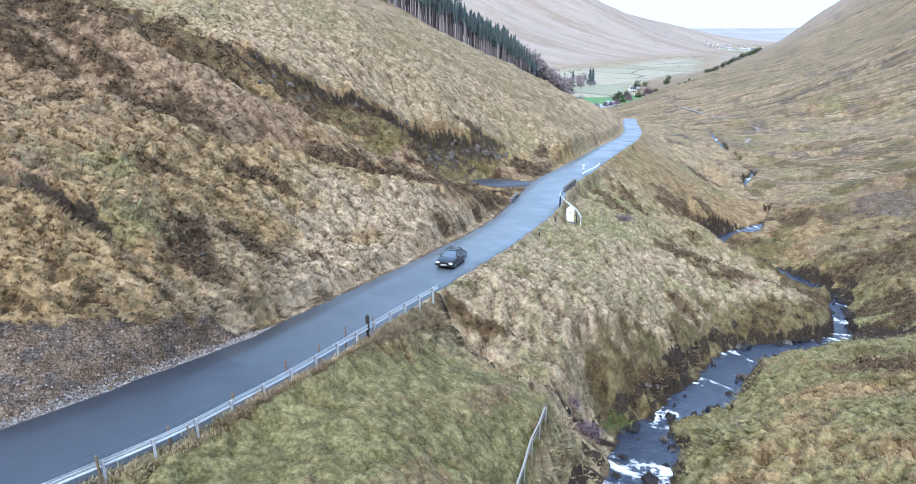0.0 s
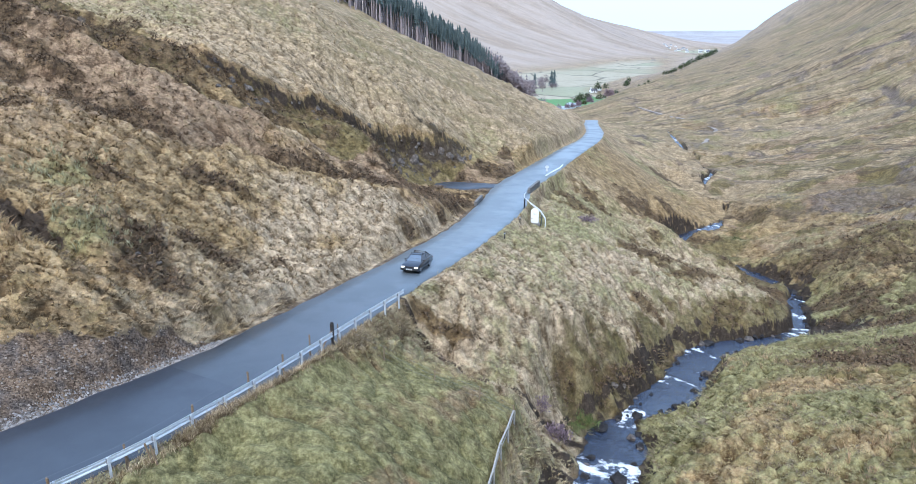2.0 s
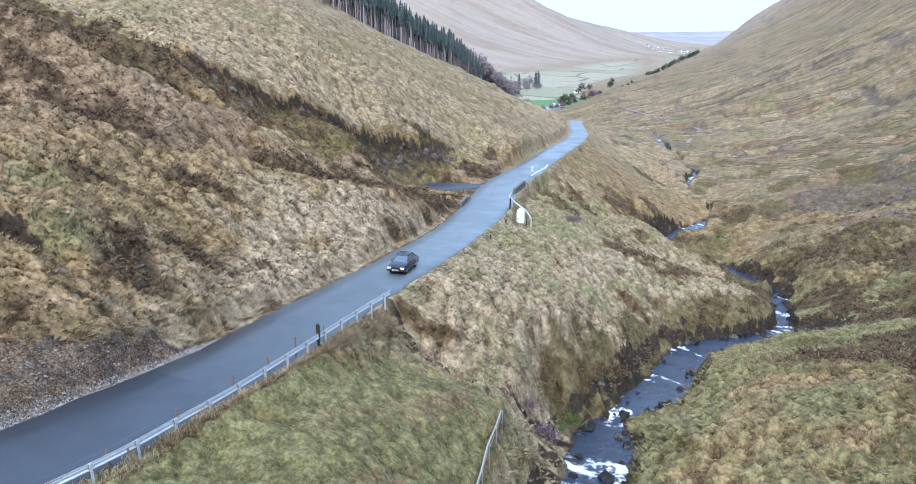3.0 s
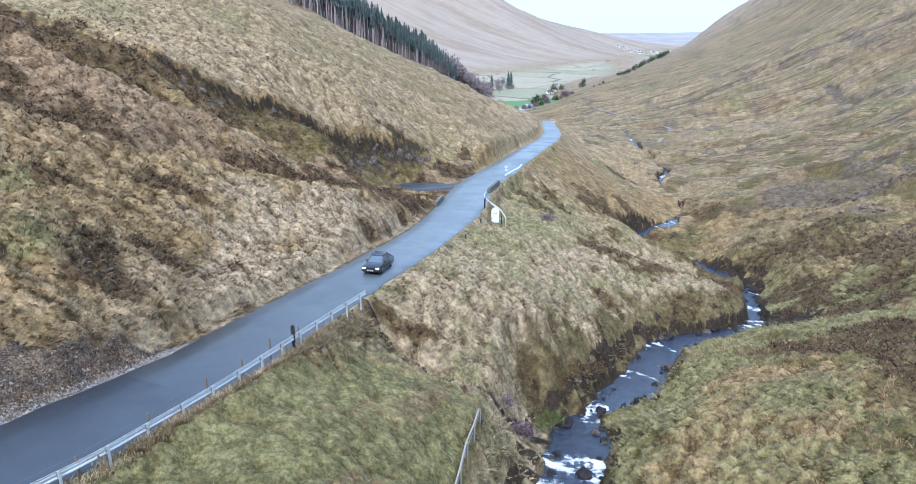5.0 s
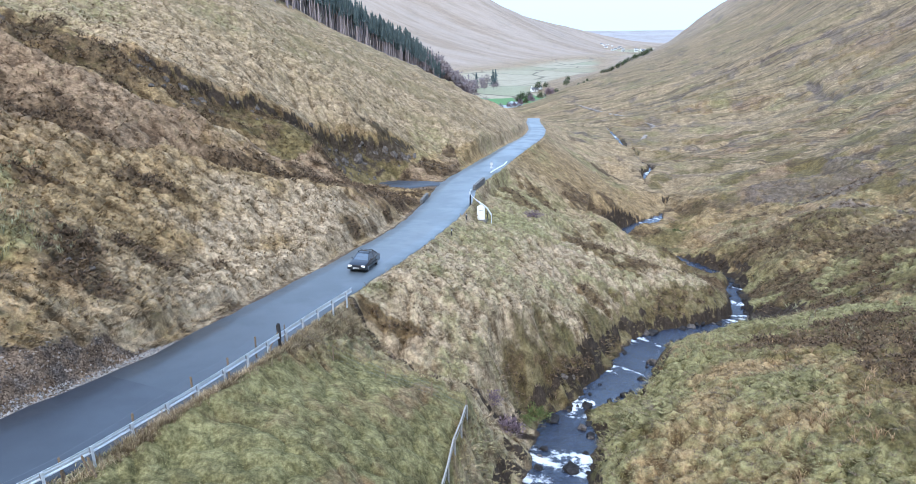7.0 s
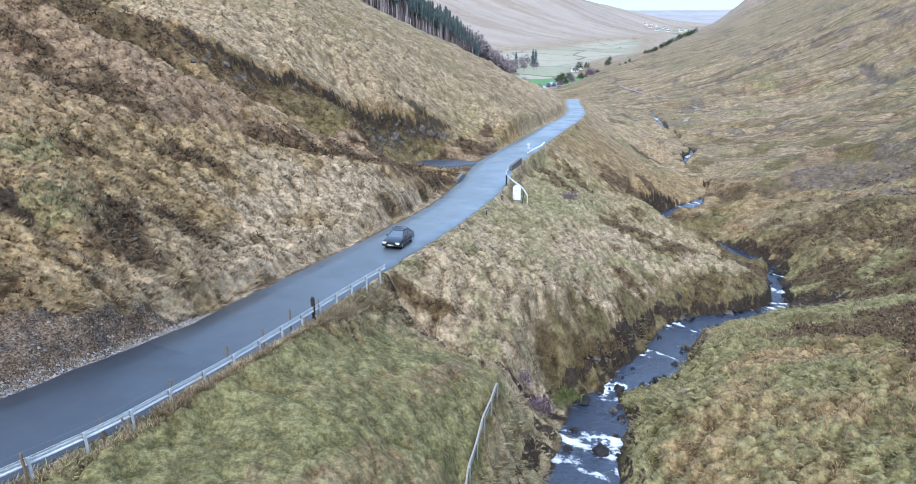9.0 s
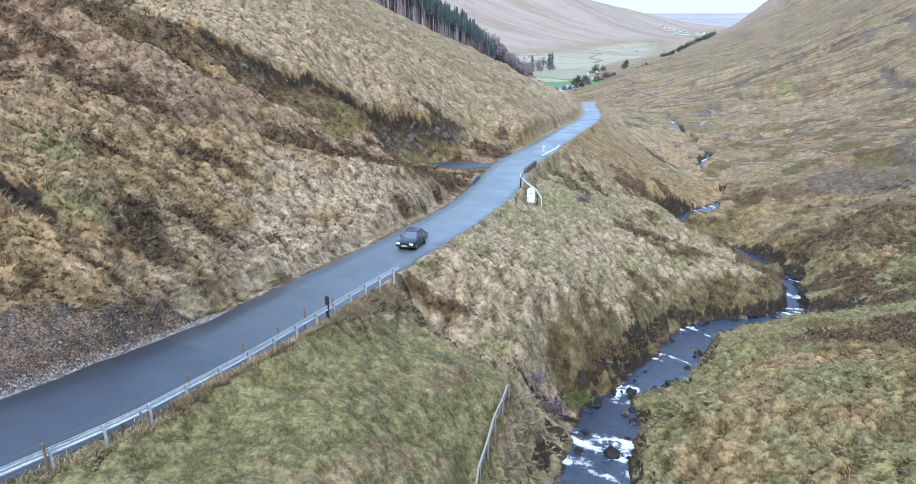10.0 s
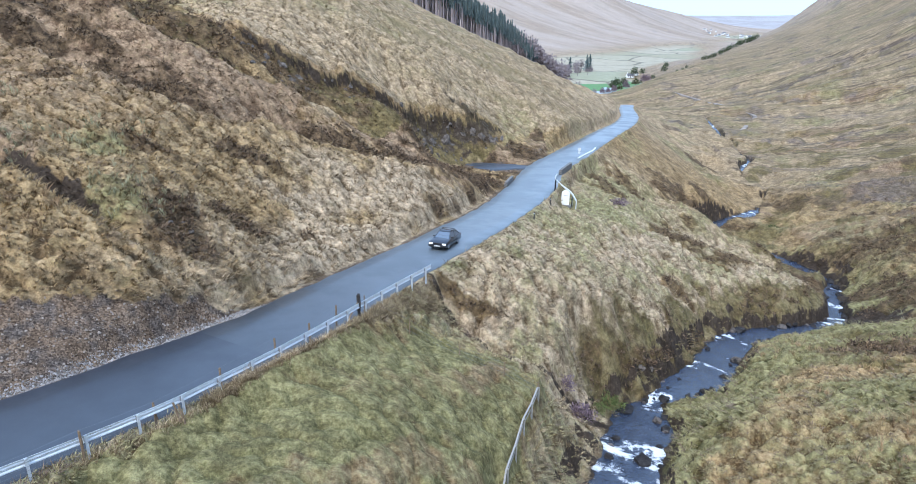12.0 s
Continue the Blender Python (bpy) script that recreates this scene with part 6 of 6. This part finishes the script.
def conifer_arrays(rng, tall, bare=0.35):
    """Trunk and ragged whorls of a spruce: verts and triangles for each."""
    tr = 0.016 * tall
    a = np.arange(5) * 2 * np.pi / 5
    ring = np.stack([np.cos(a), np.sin(a), 0 * a], 1)
    trunk = np.concatenate([ring * tr + (0, 0, -1.0), ring * tr * 0.25 + (0, 0, tall * 0.95)])
    i = np.arange(5)
    tf = np.concatenate([np.stack([i, (i + 1) % 5, (i + 1) % 5 + 5], 1), np.stack([i, (i + 1) % 5 + 5, i + 5], 1)])
    vs, fs, k = [], [], 0
    z = bare * tall
    while z < tall * 0.98:
        w = (1 - z / tall) ** 0.6 * tall * 0.15 * rng.uniform(0.6, 1.3) + 0.1
        m = 9
        a = np.arange(m) * 2 * np.pi / m + rng.uniform(0, 1)
        rr = w * rng.uniform(0.45, 1.2, m)
        out = np.stack([rr * np.cos(a), rr * np.sin(a), -0.35 * rr - rng.random(m) * 0.3], 1)
        half = 2 * np.pi / m * 0.45
        lo = np.stack([0.35 * rr * np.cos(a - half), 0.35 * rr * np.sin(a - half), -0.1 * rr], 1)
        hi = np.stack([0.35 * rr * np.cos(a + half), 0.35 * rr * np.sin(a + half), -0.1 * rr], 1)
        top = np.tile((0, 0, 0.1 * tall * 0.6), (m, 1))
        v = np.stack([top, lo, out, hi], 1).reshape(-1, 3) + (0, 0, z)
        q = np.arange(m) * 4
        vs.append(v)
        fs.append(np.concatenate([np.stack([q, q + 1, q + 2], 1), np.stack([q, q + 2, q + 3], 1)]) + k)
        k += len(v)
        z += tall * 0.055
    return trunk, tf, np.concatenate(vs), np.concatenate(fs)


def plantation():
    rng = np.random.default_rng(41)
    tv, tf, cv, cf, a, b = [], [], [], [], 0, 0
    t = rng.random(900)
    depth = rng.random(900) ** 0.8
    # a belt that runs down the far side of the spur
    t = 0.76 * t
    x = -70 + 152 * t + depth * 6 + rng.uniform(-2, 2, 900)
    y = 318 + 104 * t ** 1.5 + depth * 62
    z = height(x, y, False)
    for k in range(900):
        tall = rng.uniform(15, 21) * (1 - 0.3 * max(0, t[k] - 0.6) / 0.16)
        v1, f1, v2, f2 = conifer_arrays(rng, tall, rng.uniform(0.46, 0.68))
        p = np.array((x[k], y[k], z[k]))
        tv.append(v1 + p)
        tf.append(f1 + a)
        cv.append(v2 + p)
        cf.append(f2 + b)
        a += len(v1)
        b += len(v2)
    wood = new("spruce_plantation")
    for name, v, f, m in (("trunks", tv, tf, BARK), ("crowns", cv, cf, NEEDLE)):
        o = new(name, raw_mesh(name, np.concatenate(v), np.concatenate(f), m))
        o.parent = wood
        tagged(o, kind="stuff")
    return tagged(wood, "dense dark spruce plantation with bare lower trunks", "woodland", kind="stuff")


plantation()


def conifer(x, y, tall, seed, label="dark green conifer standing on the valley floor"):
    rng = np.random.default_rng(seed)
    v1, f1, v2, f2 = conifer_arrays(rng, tall, 0.08)
    thing = new("conifer")
    thing.location = (x, y, zat(x, y, False))
    for name, v, f, m in (("trunk", v1, f1, BARK), ("crown", v2 * (1.9, 1.9, 1), f2, NEEDLE)):
        o = new(name, raw_mesh(name, v, f, m))
        o.parent = thing
    return tagged(thing, label, "tree", "conifers in the glen")


def bare_tree(x, y, tall, seed, mat=None, dense_crown=260, label="leafless grey-brown broadleaf tree"):
    rng = np.random.default_rng(seed)
    thing = new("tree")
    thing.location = (x, y, zat(x, y, False))
    bm = bmesh.new()
    tube(bm, [(0, 0, -0.5), (0.1, 0, tall * 0.25), (0.0, 0.1, tall * 0.5)], [0.03 * tall, 0.022 * tall, 0.012 * tall], 6)
    part("trunk", bm, BARK, thing)
    bm = bmesh.new()
    for k in range(14):
        a, h = rng.uniform(0, 6.28), rng.uniform(0.2, 0.5) * tall
        l = rng.uniform(0.25, 0.45) * tall
        tube(bm, [(0, 0, h), (0.35 * l * math.cos(a), 0.35 * l * math.sin(a), h + 0.55 * l), (0.6 * l * math.cos(a), 0.6 * l * math.sin(a), h + l)], [0.009 * tall, 0.006 * tall, 0.002 * tall], 4)
    part("limbs", bm, BARK, thing)
    v, f = twigs(rng, dense_crown, tall * 0.36, tall * 0.36, tall * 0.62, tall * 0.11)
    o = new("crown", raw_mesh("crown", v + (0, 0, tall * 0.32), f, mat or BARE))
    o.parent = thing
    return tagged(thing, label, "tree", "trees in the glen")


for k, (x, y, h) in enumerate(((156, 815, 20), (161, 824, 19), (98, 760, 20), (104, 770, 17), (140, 840, 15), (66, 470, 16), (70, 476, 14), (61, 462, 12), (48, 440, 13))):
    conifer(x, y, h, 60 + k)
for k, (x, y, h) in enumerate(((84, 545, 12), (92, 560, 11), (98, 548, 13), (80, 520, 10), (104, 575, 10), (88, 600, 12), (74, 500, 9), (110, 540, 8), (78, 560, 12), (96, 590, 11),
                               (70, 530, 10), (64, 490, 9), (128, 800, 9), (150, 760, 8))):
    bare_tree(x, y, h, 80 + k)
rnd = random.Random(71)
for k in range(26):
    bare_tree(rnd.uniform(100, 152), rnd.uniform(705, 850), rnd.uniform(8, 13), 430 + k)
for k, (x, y, h) in enumerate(((128, 512, 8), (134, 508, 7), (139, 504, 8), (122, 505, 6), (116, 498, 6), (110, 490, 5), (105, 486, 5), (144, 512, 6))):
    bare_tree(x, y, h, 120 + k, GORSE if k in (1, 3) else PURPLE, 420, "low purple-brown thicket at the foot of the slope" if k not in (1, 3) else "round dark green bush at the field corner")
for k, (x, y, h) in enumerate(((148, 640, 9), (153, 648, 10), (160, 650, 8))):
    bare_tree(x, y, h, 140 + k, BROADLEAF, 520, "dark evergreen tree beside the barn")
rnd = random.Random(61)
for k in range(34):
    f = (k / 33) ** 0.9
    bare_tree(212 + 105 * f + rnd.uniform(-3, 3), 590 + 145 * f + rnd.uniform(-7, 7), rnd.uniform(4.0, 7.5) * (0.75 + 0.35 * f), 160 + k, BROADLEAF, 300, "dark shelter-belt tree on the shoulder of the hill")
for k, (x, y, h) in enumerate(((180, 690, 10), (186, 684, 8), (198, 655, 7), (204, 668, 6), (214, 700, 7), (176, 610, 6), (168, 620, 5))):
    bare_tree(x, y, h, 400 + k, BROADLEAF, 320, "rounded dark tree standing by a field wall")
for k, (x, y) in enumerate(((174, 540), (181, 548), (188, 560))):
    bare_tree(x, y, 3.5, 190 + k, BROADLEAF, 300, "small dark hawthorn on the slope")


for k in range(34):
    f = 0.62 * (k % 17) / 16
    bare_tree(38 + 42 * f + 3 * math.sin(k * 2.3) + 5 * (k // 17), 398 + 62 * f + 6 * math.cos(k * 1.9) + 14 * (k // 17), 14 + 3 * math.sin(k * 3.1), 210 + k)


SLATE = plain("slate_roof", (0.13, 0.13, 0.145), 0.7, 0.0, 0.3, 2)
TIN = plain("painted_tin", (0.33, 0.38, 0.42), 0.5, 0.2, 0.15, 1)
GLASSY = plain("window_glass", (0.02, 0.025, 0.03), 0.1, 0.0, 0.1, 2)


def cottage(x, y, turn, wide, deep, tall, label, windows=3):
    thing = new("house")
    thing.location = (x, y, zat(x, y, False) - 0.1)
    thing.rotation_euler = (0, 0, radians(turn))
    rise = deep * 0.42
    bm = bmesh.new()
    out = [(-deep / 2, 0), (-deep / 2, tall), (0, tall + rise), (deep / 2, tall), (deep / 2, 0)]
    loft(bm, [[(u, v, w) for v, w in out] for u in (-wide / 2, wide / 2)])
    part("wall", bm, WHITE, thing, "whitewashed walls")
    for s in (-1, 1):
        bm = bmesh.new()
        loft(bm, [[(u, s * (deep / 2 + 0.3), tall - 0.25), (u, 0, tall + rise + 0.06), (u, 0, tall + rise + 0.2), (u, s * (deep / 2 + 0.3), tall - 0.1)] for u in (-wide / 2 - 0.2, wide / 2 + 0.2)])
        roof = part("roof", bm, SLATE, thing, "grey slate roof")
    for s in (-0.42, 0.42):
        bm = bmesh.new()
        box(bm, s * wide, 0, tall + rise + 0.5, 0.7, 0.6, 1.3, None, 0.03)
        part("chimney", bm, WHITE, roof)
    for k in range(windows):
        u = -wide / 2 + wide * (k + 0.5) / windows
        bm = bmesh.new()
        if k == windows // 2:
            box(bm, u, -deep / 2 - 0.02, 1.0, 0.9, 0.08, 2.0)
            part("door", bm, BLACK, thing)
        else:
            box(bm, u, -deep / 2 - 0.02, 1.5, 1.0, 0.08, 1.1)
            w = part("window", bm, GLASSY, thing)
            bm = bmesh.new()
            box(bm, u, -deep / 2 - 0.08, 0.92, 1.2, 0.16, 0.08)
            part("sill", bm, WHITE, w)
    return tagged(thing, label, "house")


cottage(86, 655, 20, 10, 5.5, 2.8, "small white cottage with a slate roof among trees")
cottage(78, 690, -10, 13, 6, 3.0, "white farmhouse with a slate roof behind bare trees", 5)
cottage(176, 692, 15, 7, 4, 2.2, "white cottage on the green valley floor")
cottage(184, 700, 60, 6, 4, 2.2, "low white outhouse on the valley floor")
cottage(66, 330, 75, 4, 3, 2.2, "small whitewashed hut at the roadside crest", 3)


def barn(x, y, turn, wide, deep, tall, label):
    thing = new("barn")
    thing.location = (x, y, zat(x, y, False) - 0.1)
    thing.rotation_euler = (0, 0, radians(turn))
    arch = [(-deep / 2, 0), (-deep / 2, tall)] + [(-deep / 2 * math.cos(a), tall + deep * 0.3 * math.sin(a)) for a in (math.pi * k / 8 for k in range(1, 8))] + [(deep / 2, tall), (deep / 2, 0)]
    bm = bmesh.new()
    loft(bm, [[(v, u, w) for v, w in arch] for u in (-wide / 2, wide / 2)])
    part("shell", bm, TIN, thing, "blue-grey tin sheeting")
    bm = bmesh.new()
    box(bm, 0, -wide / 2 - 0.03, tall * 0.5, deep * 0.45, 0.08, tall * 0.95)
    part("door", bm, BLACK, thing)
    return tagged(thing, label, "barn")


barn(137, 606, 25, 12, 8, 3.0, "blue-grey round-roofed hay barn beside the bright field")
barn(126, 600, 80, 9, 6, 2.4, "low grey farm shed beside the barn")


# the village where the glen opens, as far-off copies of one house
first = cottage(700, 1860, 10, 9, 5, 3, "far white village house with a dark roof")
tagged(first, group="village houses")
rnd = random.Random(5)
for k in range(36):
    t = rnd.random()
    x, y = 670 + 165 * t + rnd.uniform(-15, 15), 1860 - 40 * t + rnd.uniform(-90, 70)
    copy_thing(first, pose(x, y, zat(x, y, False), 0, 0, rnd.uniform(-60, 60)) @ Matrix.Scale(rnd.uniform(0.6, 0.95), 4))


def lane(name, points, wide, label):
    """A pale farm lane laid on the ground."""
    line = dense(smooth_line([(x, y, 0, wide) for x, y in points]), 4.0)
    line[:, 2] = height(line[:, 0], line[:, 1], False) + 0.35
    t = ways(line)
    v = np.concatenate([np.stack([line[:, 0] - t[:, 1] * wide * s, line[:, 1] + t[:, 0] * wide * s, line[:, 2] + (0 if abs(s) <= 1 else -1)], 1)[:, None] for s in (1.1, 1, -1, -1.1)], 1)
    i = (np.arange(len(line) - 1) * 4)[:, None] + np.arange(3)[None]
    i = i.ravel()
    return tagged(new(name, raw_mesh(name, v.reshape(-1, 3), np.stack([i + 1, i, i + 4, i + 5], 1), plain("track_stone", (0.25, 0.21, 0.175), 0.9, 0.0, 0.6, 0.35))), label, "road", kind="structure")


lane("lane", [(150, 540), (118, 640), (112, 760), (128, 860), (170, 940)], 2.2, "pale lane running down the valley floor")
lane("hill_track", [(110.9, 261.6), (117, 271), (122.8, 281.5), (130, 292), (132.5, 300), (131.6, 329), (133.5, 360), (134.6, 392), (133, 422)], 0.75, "pale stony hill track along the far bank")
